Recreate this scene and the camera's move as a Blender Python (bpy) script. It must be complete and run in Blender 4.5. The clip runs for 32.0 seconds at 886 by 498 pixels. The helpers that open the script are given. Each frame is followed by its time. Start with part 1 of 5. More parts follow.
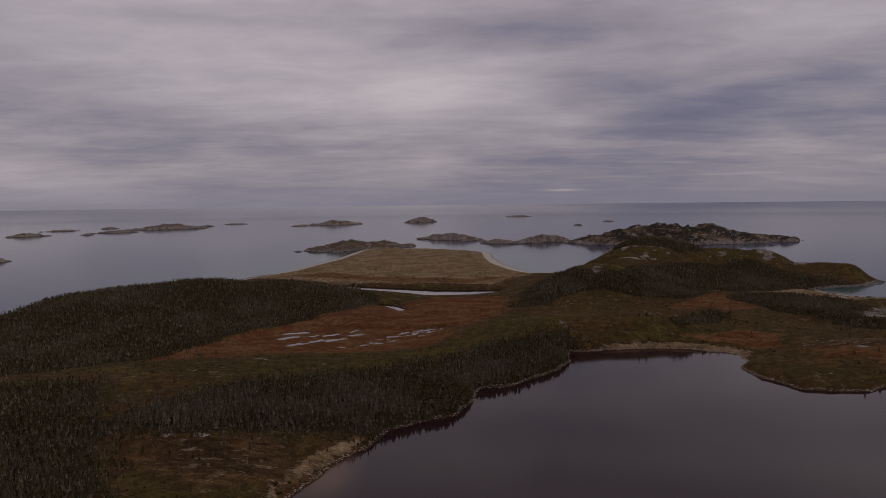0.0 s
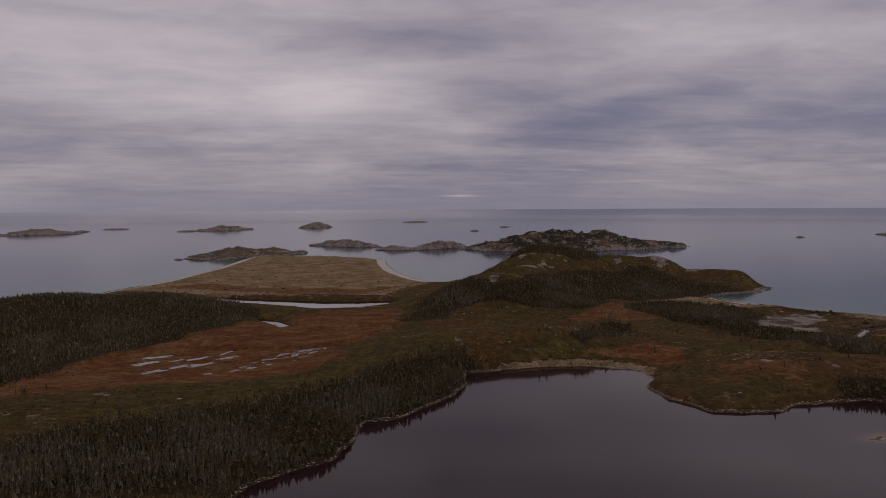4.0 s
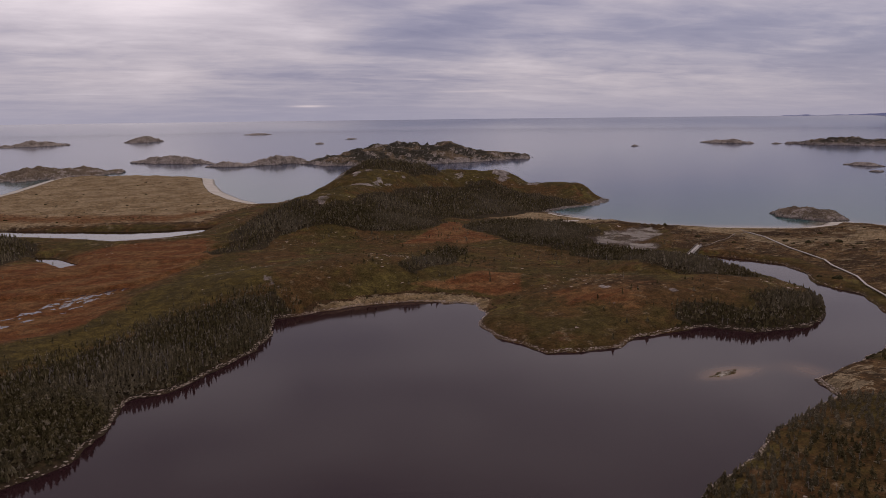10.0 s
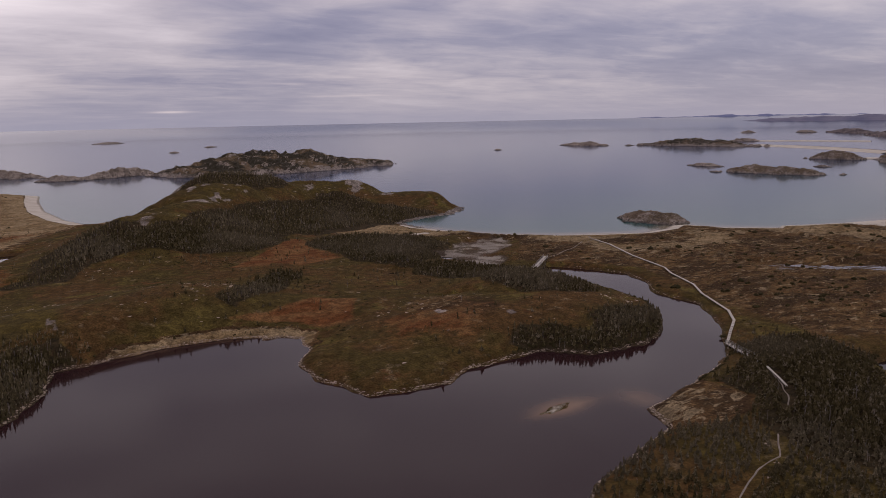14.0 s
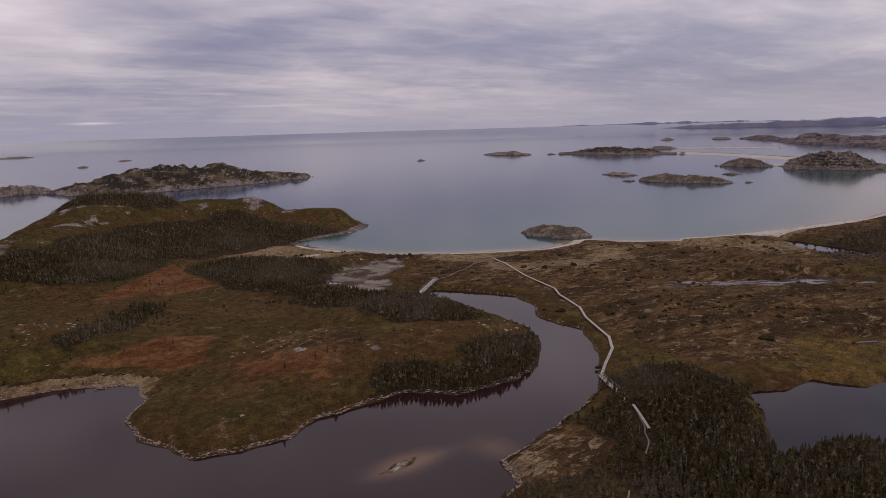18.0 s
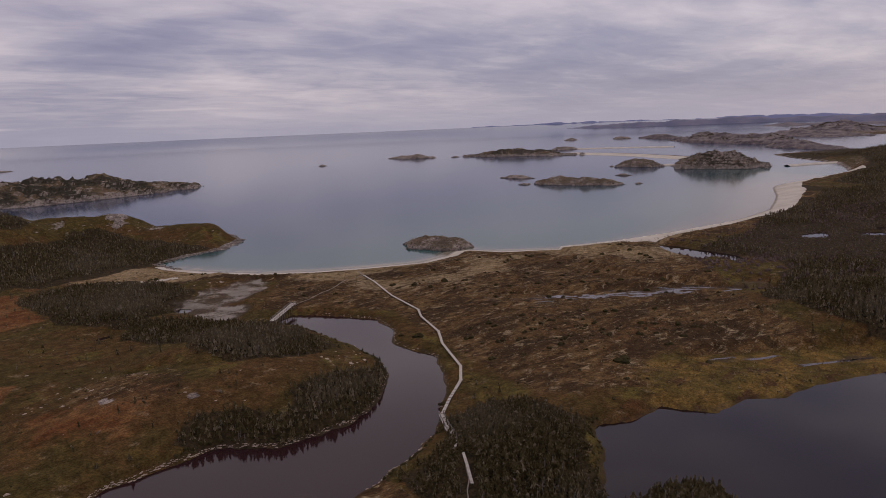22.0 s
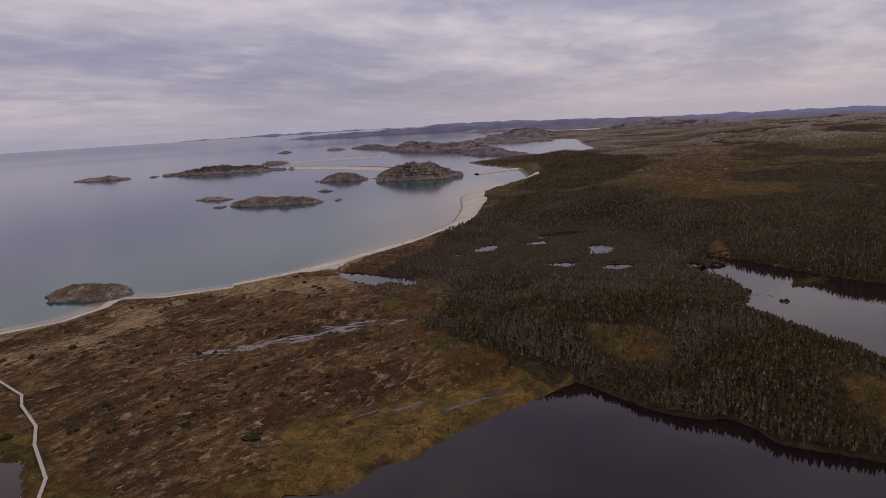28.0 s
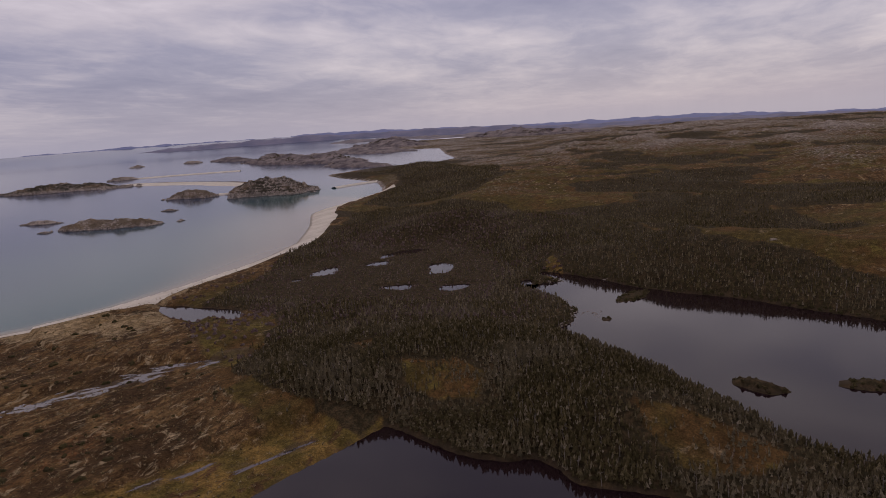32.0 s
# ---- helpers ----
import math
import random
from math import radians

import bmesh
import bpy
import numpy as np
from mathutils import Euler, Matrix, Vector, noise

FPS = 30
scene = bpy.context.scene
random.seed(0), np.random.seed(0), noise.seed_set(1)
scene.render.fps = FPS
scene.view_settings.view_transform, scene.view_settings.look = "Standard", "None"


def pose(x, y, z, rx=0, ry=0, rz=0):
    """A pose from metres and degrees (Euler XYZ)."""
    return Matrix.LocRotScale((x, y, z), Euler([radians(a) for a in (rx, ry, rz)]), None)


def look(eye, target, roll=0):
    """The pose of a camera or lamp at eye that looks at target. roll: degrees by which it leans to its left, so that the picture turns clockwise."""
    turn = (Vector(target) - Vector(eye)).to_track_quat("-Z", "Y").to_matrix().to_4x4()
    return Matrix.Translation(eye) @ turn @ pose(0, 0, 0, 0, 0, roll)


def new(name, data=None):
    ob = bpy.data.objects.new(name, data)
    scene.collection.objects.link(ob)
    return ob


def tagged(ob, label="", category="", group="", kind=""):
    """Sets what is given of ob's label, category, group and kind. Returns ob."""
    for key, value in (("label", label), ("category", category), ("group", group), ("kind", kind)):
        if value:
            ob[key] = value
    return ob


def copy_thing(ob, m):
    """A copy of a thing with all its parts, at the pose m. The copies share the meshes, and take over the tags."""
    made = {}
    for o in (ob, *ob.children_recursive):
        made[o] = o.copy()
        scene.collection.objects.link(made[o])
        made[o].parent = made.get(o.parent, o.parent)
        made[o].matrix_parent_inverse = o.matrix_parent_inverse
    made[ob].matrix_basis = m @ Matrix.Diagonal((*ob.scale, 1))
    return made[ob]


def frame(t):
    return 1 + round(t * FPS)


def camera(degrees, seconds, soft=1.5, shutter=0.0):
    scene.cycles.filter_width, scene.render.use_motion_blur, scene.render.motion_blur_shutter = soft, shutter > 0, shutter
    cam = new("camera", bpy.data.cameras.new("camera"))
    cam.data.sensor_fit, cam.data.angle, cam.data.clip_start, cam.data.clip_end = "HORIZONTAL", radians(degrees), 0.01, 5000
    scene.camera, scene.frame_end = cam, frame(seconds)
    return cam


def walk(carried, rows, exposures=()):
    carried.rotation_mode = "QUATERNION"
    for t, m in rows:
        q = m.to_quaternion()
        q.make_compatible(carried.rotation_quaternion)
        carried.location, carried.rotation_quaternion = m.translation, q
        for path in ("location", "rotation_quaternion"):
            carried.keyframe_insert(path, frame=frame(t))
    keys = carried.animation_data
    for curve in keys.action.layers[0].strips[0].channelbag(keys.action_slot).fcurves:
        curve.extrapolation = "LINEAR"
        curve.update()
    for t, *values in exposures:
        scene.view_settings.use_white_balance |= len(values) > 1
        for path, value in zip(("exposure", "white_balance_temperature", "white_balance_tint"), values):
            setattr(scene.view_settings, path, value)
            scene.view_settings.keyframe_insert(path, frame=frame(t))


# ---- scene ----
cam = camera(63.40, 32.0, soft=0.55)
PATH = [
    (0, (-0.00, -0.00, 68.32), (-0.00, 99.78, 61.78), -0.66),
    (0.5, (0.36, 4.62, 68.27), (2.93, 104.37, 61.68), -0.60),
    (1, (0.69, 9.18, 68.21), (7.85, 108.71, 61.72), -0.51),
    (1.5, (1.08, 13.64, 68.15), (9.48, 113.09, 61.86), -0.49),
    (2, (1.74, 17.90, 68.08), (9.31, 117.42, 61.89), -0.55),
    (2.5, (2.62, 22.01, 68.04), (10.66, 121.51, 61.97), -0.49),
    (3.2, (4.41, 27.17, 68.27), (15.31, 126.39, 62.25), -0.42),
    (3.9, (6.20, 32.32, 68.50), (19.96, 131.19, 62.57), -0.34),
    (4.25, (7.09, 34.90, 68.61), (22.28, 133.54, 62.34), -0.31),
    (4.5, (7.73, 36.74, 68.70), (23.89, 134.94, 58.95), -0.28),
    (4.6, (8.02, 37.44, 68.71), (24.37, 135.37, 56.78), -0.28),
    (4.7, (8.30, 38.13, 68.72), (24.84, 135.78, 54.89), -0.28),
    (4.8, (8.59, 38.83, 68.74), (25.29, 136.13, 52.83), -0.28),
    (4.9, (8.87, 39.53, 68.75), (25.75, 136.49, 51.04), -0.28),
    (5, (9.16, 40.22, 68.76), (26.23, 136.99, 50.22), -0.27),
    (5.5, (10.70, 43.67, 68.79), (28.63, 140.27, 50.19), -0.29),
    (6, (12.32, 47.08, 68.79), (31.56, 143.44, 50.20), -0.33),
    (6.5, (14.11, 50.35, 68.78), (38.16, 145.62, 50.21), -0.31),
    (7, (15.95, 53.60, 68.76), (42.90, 148.10, 50.25), -0.40),
    (7.5, (17.92, 56.69, 68.71), (46.64, 150.67, 50.20), -0.44),
    (8, (19.97, 59.68, 68.70), (50.09, 153.23, 50.23), -0.50),
    (8.5, (22.22, 62.70, 68.76), (53.49, 155.88, 50.31), -0.56),
    (9, (24.74, 65.68, 68.92), (56.98, 158.53, 50.52), -0.55),
    (9.5, (27.36, 68.53, 69.13), (60.23, 161.17, 50.79), -0.59),
    (10, (30.05, 71.20, 69.37), (63.32, 163.72, 51.10), -0.65),
    (10.5, (32.89, 73.66, 69.60), (67.73, 165.61, 51.38), -0.65),
    (11, (35.78, 76.09, 69.83), (73.96, 166.70, 51.65), -0.72),
    (11.5, (38.84, 78.39, 70.08), (79.55, 167.91, 51.94), -0.78),
    (12, (42.11, 80.48, 70.33), (83.80, 169.56, 52.27), -0.86),
    (12.5, (45.51, 82.31, 70.60), (89.31, 170.39, 52.58), -0.89),
    (13, (48.98, 83.94, 70.93), (95.72, 170.48, 52.90), -0.89),
    (13.5, (52.59, 85.25, 71.32), (100.76, 171.02, 53.35), -1.17),
    (14, (56.22, 86.26, 71.75), (105.02, 171.68, 53.80), -1.18),
    (14.5, (59.79, 87.11, 72.17), (109.30, 172.14, 54.31), -1.14),
    (16.5, (74.72, 88.91, 73.45), (127.96, 171.78, 56.16), -1.38),
    (17, (78.65, 89.26, 73.82), (132.81, 171.56, 56.67), -1.49),
    (17.5, (82.62, 89.65, 74.20), (138.01, 171.16, 57.17), -1.59),
    (18, (86.67, 90.07, 74.58), (143.14, 170.83, 57.61), -1.65),
    (18.5, (90.76, 90.48, 74.96), (148.43, 170.39, 57.99), -1.69),
    (19, (94.80, 90.95, 75.33), (153.83, 169.86, 58.34), -1.76),
    (19.5, (98.98, 91.23, 75.72), (158.66, 169.65, 58.70), -1.84),
    (20, (103.17, 91.45, 76.12), (164.42, 168.62, 59.01), -1.91),
    (20.5, (107.29, 91.57, 76.55), (169.84, 167.69, 59.40), -2.01),
    (21, (111.36, 91.51, 76.97), (174.49, 167.14, 59.82), -2.12),
    (21.5, (115.35, 91.25, 77.39), (179.55, 165.98, 60.22), -2.25),
    (22, (119.26, 90.89, 77.82), (184.69, 164.54, 60.68), -2.40),
    (22.5, (123.09, 90.39, 78.25), (189.64, 163.05, 61.14), -2.55),
    (23, (126.91, 89.90, 78.68), (194.75, 161.37, 61.65), -2.69),
    (23.5, (130.70, 89.47, 79.15), (199.67, 159.85, 62.14), -2.80),
    (24, (134.28, 89.12, 79.63), (204.09, 158.67, 62.61), -2.88),
    (24.5, (137.78, 88.86, 80.13), (208.73, 157.25, 63.12), -2.87),
    (26.5, (152.96, 87.08, 82.35), (233.38, 143.92, 64.98), -3.18),
    (27, (156.70, 86.08, 82.96), (240.54, 137.67, 65.38), -3.43),
    (27.5, (160.36, 84.94, 83.56), (246.33, 132.84, 65.84), -3.50),
    (28, (163.88, 83.68, 84.13), (251.63, 128.24, 66.37), -3.59),
    (28.5, (167.16, 82.29, 84.70), (256.20, 124.18, 66.94), -3.70),
    (29, (170.27, 80.72, 85.26), (260.42, 120.16, 67.45), -3.77),
    (29.5, (173.28, 78.96, 85.80), (264.14, 116.73, 67.99), -3.87),
    (30, (176.25, 76.90, 86.30), (267.78, 113.05, 68.51), -3.99),
    (30.5, (179.21, 74.78, 86.78), (271.66, 108.47, 68.99), -4.00),
    (31, (182.08, 72.65, 87.24), (275.24, 104.32, 69.39), -4.06),
    (31.5, (184.92, 70.43, 87.69), (278.61, 100.54, 69.92), -4.08),
    (32, (187.77, 68.18, 88.17), (281.94, 96.74, 70.40), -4.12),
]
EXPOSURES = [(0, -0.93), (2.5, -0.88), (4.5, -0.72), (5.0, -0.6), (5.6, -0.32), (6.2, -0.18), (9, -0.14), (32, -0.1)]
walk(cam, [(t, look(eye, target, roll)) for t, eye, target, roll in PATH], EXPOSURES)

# ---- world and light ----
SUN_ELEVATION, SUN_AZIMUTH = 38.0, 95.0  # degrees; azimuth clockwise from +y
world = bpy.data.worlds.new("overcast_sky")
scene.world = world
world.use_nodes = True


def sky_nodes(tree):
    n, l = tree.nodes, tree.links
    n.clear()
    out, back = n.new("ShaderNodeOutputWorld"), n.new("ShaderNodeBackground")
    coord, sep = n.new("ShaderNodeTexCoord"), n.new("ShaderNodeSeparateXYZ")
    l.new(coord.outputs["Generated"], sep.inputs[0])

    def math_node(op, a, b=None, c=None):
        m = n.new("ShaderNodeMath")
        m.operation = op
        for k, v in enumerate((a, b, c)):
            if v is None:
                continue
            if isinstance(v, (int, float)):
                m.inputs[k].default_value = v
            else:
                l.new(v, m.inputs[k])
        return m.outputs[0]

    up = math_node("MAXIMUM", sep.outputs["Z"], 0.0)
    height = math_node("ADD", up, 0.09)
    u, v = math_node("DIVIDE", sep.outputs["X"], height), math_node("DIVIDE", sep.outputs["Y"], height)
    flat = n.new("ShaderNodeCombineXYZ")
    l.new(u, flat.inputs[0]), l.new(v, flat.inputs[1])

    def cloud(scale, stretch, turn, detail, offset, rough=0.55, twist=0.3):
        m = n.new("ShaderNodeMapping")
        m.inputs["Scale"].default_value = stretch
        m.inputs["Rotation"].default_value = (0, 0, radians(turn))
        m.inputs["Location"].default_value = offset
        t = n.new("ShaderNodeTexNoise")
        t.inputs["Scale"].default_value, t.inputs["Detail"].default_value = scale, detail
        t.inputs["Roughness"].default_value, t.inputs["Distortion"].default_value = rough, twist
        l.new(flat.outputs[0], m.inputs[0]), l.new(m.outputs[0], t.inputs["Vector"])
        return t.outputs["Fac"]

    # long flat banks of cloud, seen edge on low down
    bank = n.new("ShaderNodeMapping")
    bank.inputs["Scale"].default_value = (3.4, 3.4, 15.0)
    bank.inputs["Location"].default_value = (0.35, 1.9, 0.2)
    bank.inputs["Rotation"].default_value = (radians(1.5), radians(-1.5), 0)
    l.new(coord.outputs["Generated"], bank.inputs[0])

    def layer(scale, detail, rough, twist):
        t = n.new("ShaderNodeTexNoise")
        t.inputs["Scale"].default_value, t.inputs["Detail"].default_value = scale, detail
        t.inputs["Roughness"].default_value, t.inputs["Distortion"].default_value = rough, twist
        l.new(bank.outputs[0], t.inputs["Vector"])
        return t.outputs["Fac"]

    big, streak = layer(0.62, 2, 0.45, 0.3), layer(1.7, 4, 0.5, 0.35)
    fine = cloud(1.1, (0.9, 1.5, 1), 24, 6, (1.3, 8.8, 0.7), 0.6)
    mass = math_node("MULTIPLY_ADD", big, 0.62, math_node("MULTIPLY_ADD", streak, 0.27, math_node("MULTIPLY", fine, 0.28)))
    mass = math_node("ADD", mass, math_node("MULTIPLY", math_node("MINIMUM", up, 0.22), 0.6))
    # two wide places where the cloud is thinner
    for way, start, much in (((-0.37, 0.90, 0.22), 0.78, 0.14), ((0.42, 0.79, 0.45), 0.93, 0.13)):
        toward = n.new("ShaderNodeVectorMath")
        toward.operation = "DOT_PRODUCT"
        toward.inputs[1].default_value = way
        l.new(coord.outputs["Generated"], toward.inputs[0])
        thin = n.new("ShaderNodeMapRange")
        thin.interpolation_type = "SMOOTHSTEP"
        thin.inputs["From Min"].default_value, thin.inputs["From Max"].default_value, thin.inputs["To Max"].default_value = start, 1.0, much
        l.new(toward.outputs["Value"], thin.inputs["Value"])
        mass = math_node("ADD", mass, thin.outputs[0])
    # fine ripples in the cloud base
    ripple = cloud(2.2, (0.8, 1.3, 1), 12, 6, (4.1, 2.2, 0.3), 0.6, 0.9)
    mass = math_node("ADD", mass, math_node("MULTIPLY", math_node("SUBTRACT", ripple, 0.5), 0.17))
    ramp = n.new("ShaderNodeValToRGB")
    e = ramp.color_ramp.elements
    e[0].position, e[0].color = 0.45, (0.200, 0.186, 0.300, 1)
    e[1].position, e[1].color = 1.0, (0.90, 0.785, 0.83, 1)
    mid = e.new(0.585)
    mid.color = (0.300, 0.272, 0.378, 1)
    high = e.new(0.73)
    high.color = (0.515, 0.447, 0.512, 1)
    l.new(mass, ramp.inputs[0])
    # an overcast sky grows brighter towards the zenith
    zenith = n.new("ShaderNodeMapRange")
    zenith.interpolation_type = "SMOOTHSTEP"
    zenith.inputs["From Min"].default_value, zenith.inputs["From Max"].default_value = 0.26, 0.85
    zenith.inputs["To Min"].default_value, zenith.inputs["To Max"].default_value = 1.0, 1.4
    l.new(up, zenith.inputs["Value"])
    dome = n.new("ShaderNodeVectorMath")
    dome.operation = "SCALE"
    l.new(ramp.outputs[0], dome.inputs[0]), l.new(zenith.outputs[0], dome.inputs["Scale"])
    # the veil of haze low over the sea
    haze = n.new("ShaderNodeMix")
    haze.data_type = "RGBA"
    low = n.new("ShaderNodeMapRange")
    low.inputs["From Min"].default_value, low.inputs["From Max"].default_value = -0.01, 0.052
    low.inputs["To Min"].default_value, low.inputs["To Max"].default_value = 0.9, 0.0
    l.new(sep.outputs["Z"], low.inputs["Value"])
    l.new(low.outputs[0], haze.inputs["Factor"]), l.new(dome.outputs[0], haze.inputs["A"])
    haze.inputs["B"].default_value = (0.350, 0.332, 0.434, 1)
    # the clear sky above the cloud adds its share
    clear = n.new("ShaderNodeTexSky")
    clear.sky_type, clear.sun_disc = "NISHITA", False
    clear.sun_elevation, clear.sun_rotation = radians(SUN_ELEVATION), radians(SUN_AZIMUTH)
    dim = n.new("ShaderNodeMix")
    dim.data_type, dim.blend_type = "RGBA", "ADD"
    dim.inputs["Factor"].default_value = 0.012
    # thin warm gaps between the cloud banks, low over the sea: azimuth, height and half width in degrees, strength
    veil = haze.outputs["Result"]
    for turn, high, wide, much in ((9.5, 0.83, 1.3, 0.30), (22.5, 1.85, 3.2, 0.10), (18.5, 2.8, 2.6, 0.07)):
        c, w = math.cos(radians(turn)), math.sin(radians(turn))
        aside = math_node("DIVIDE", math_node("SUBTRACT", math_node("MULTIPLY", sep.outputs["X"], c), math_node("MULTIPLY", sep.outputs["Y"], w)), radians(wide))
        above = math_node("DIVIDE", math_node("SUBTRACT", sep.outputs["Z"], math.sin(radians(high))), 0.0014)
        near = math_node("EXPONENT", math_node("MULTIPLY", math_node("ADD", math_node("MULTIPLY", aside, aside), math_node("MULTIPLY", above, above)), -1.0))
        front = math_node("GREATER_THAN", sep.outputs["Y"], 0.0)
        gap = n.new("ShaderNodeMix")
        gap.data_type, gap.blend_type = "RGBA", "ADD"
        gap.inputs["B"].default_value = (1.0, 0.78, 0.60, 1)
        l.new(math_node("MULTIPLY", math_node("MULTIPLY", near, front), much), gap.inputs["Factor"])
        l.new(veil, gap.inputs["A"])
        veil = gap.outputs["Result"]
    l.new(veil, dim.inputs["A"]), l.new(clear.outputs[0], dim.inputs["B"])
    l.new(dim.outputs["Result"], back.inputs["Color"])
    back.inputs["Strength"].default_value = 1.0
    l.new(back.outputs[0], out.inputs["Surface"])


sky_nodes(world.node_tree)
lamp = bpy.data.lights.new("sun", "SUN")
lamp.energy, lamp.angle, lamp.color = 0.42, radians(14), (1.0, 0.93, 0.85)
sun = new("sun", lamp)
sun_way = Vector((math.sin(radians(SUN_AZIMUTH)) * math.cos(radians(SUN_ELEVATION)), math.cos(radians(SUN_AZIMUTH)) * math.cos(radians(SUN_ELEVATION)), math.sin(radians(SUN_ELEVATION))))
sun.matrix_world = look(tuple(sun_way * 500), (0, 0, 0))


# ---- materials ----
class Nodes:
    """Short hand for building one material's nodes."""

    def __init__(self, name):
        self.mat = bpy.data.materials.new(name)
        self.mat.use_nodes = True
        self.n, self.l = self.mat.node_tree.nodes, self.mat.node_tree.links
        self.bsdf = self.n["Principled BSDF"]
        self.pos = self.n.new("ShaderNodeNewGeometry").outputs["Position"]

    def put(self, socket, value):
        if isinstance(value, (int, float)):
            socket.default_value = value
        elif isinstance(value, tuple):
            socket.default_value = (*value, 1) if len(value) == 3 and socket.type == "RGBA" else value
        else:
            self.l.new(value, socket)

    def noise(self, scale, detail=4, rough=0.55, stretch=(1, 1, 1), turn=0, twist=0.0):
        m, t = self.n.new("ShaderNodeMapping"), self.n.new("ShaderNodeTexNoise")
        m.inputs["Scale"].default_value, m.inputs["Rotation"].default_value = stretch, (0, 0, radians(turn))
        t.inputs["Scale"].default_value, t.inputs["Detail"].default_value = scale, detail
        t.inputs["Roughness"].default_value, t.inputs["Distortion"].default_value = rough, twist
        self.l.new(self.pos, m.inputs[0]), self.l.new(m.outputs[0], t.inputs["Vector"])
        return t.outputs["Fac"]

    def fit(self, value, a, b, c=0.0, d=1.0):
        m = self.n.new("ShaderNodeMapRange")
        m.interpolation_type = "SMOOTHSTEP"
        for k, v in zip(("Value", "From Min", "From Max", "To Min", "To Max"), (value, a, b, c, d)):
            self.put(m.inputs[k], v)
        return m.outputs[0]

    def calc(self, op, a, b=0.0):
        m = self.n.new("ShaderNodeMath")
        m.operation = op
        self.put(m.inputs[0], a), self.put(m.inputs[1], b)
        return m.outputs[0]

    def mix(self, fac, a, b, blend="MIX"):
        m = self.n.new("ShaderNodeMix")
        m.data_type, m.blend_type = "RGBA", blend
        self.put(m.inputs["Factor"], fac), self.put(m.inputs["A"], a), self.put(m.inputs["B"], b)
        return m.outputs["Result"]

    def cover(self, name):
        a, s = self.n.new("ShaderNodeAttribute"), self.n.new("ShaderNodeSeparateColor")
        a.attribute_name = name
        self.l.new(a.outputs["Color"], s.inputs[0])
        return (*s.outputs, a.outputs["Alpha"])

    def bump(self, value, strength, distance):
        b = self.n.new("ShaderNodeBump")
        b.inputs["Strength"].default_value, b.inputs["Distance"].default_value = strength, distance
        self.l.new(value, b.inputs["Height"]), self.l.new(b.outputs[0], self.bsdf.inputs["Normal"])

    def done(self, color, rough=0.9, spec=0.2, metal=0.0):
        self.put(self.bsdf.inputs["Base Color"], color), self.put(self.bsdf.inputs["Roughness"], rough)
        self.put(self.bsdf.inputs["Specular IOR Level"], spec), self.put(self.bsdf.inputs["Metallic"], metal)
        return self.mat


def rock_color(k):
    base = k.mix(k.fit(k.noise(0.09, 5), 0.35, 0.65), (0.16, 0.128, 0.104), (0.30, 0.255, 0.215))
    base = k.mix(k.fit(k.noise(0.7, 6, 0.7), 0.45, 0.7), base, (0.12, 0.105, 0.1))
    return k.mix(k.fit(k.noise(0.33, 4), 0.62, 0.75), base, (0.42, 0.375, 0.325))


def heath_color(k):
    a = k.mix(k.fit(k.noise(0.035, 5, 0.6), 0.42, 0.58), (0.064, 0.046, 0.014), (0.082, 0.046, 0.017))
    a = k.mix(k.fit(k.noise(0.055, 6, 0.65), 0.54, 0.66), a, (0.105, 0.080, 0.022))
    a = k.mix(k.fit(k.noise(0.075, 6, 0.65, twist=0.5), 0.58, 0.70), a, (0.104, 0.050, 0.020))
    a = k.mix(k.fit(k.noise(0.16, 6, 0.74), 0.57, 0.68, 0.0, 0.8), a, (0.190, 0.140, 0.082))
    return k.mix(k.fit(k.noise(0.4, 6, 0.72), 0.54, 0.70, 0.0, 0.8), a, (0.030, 0.024, 0.010))


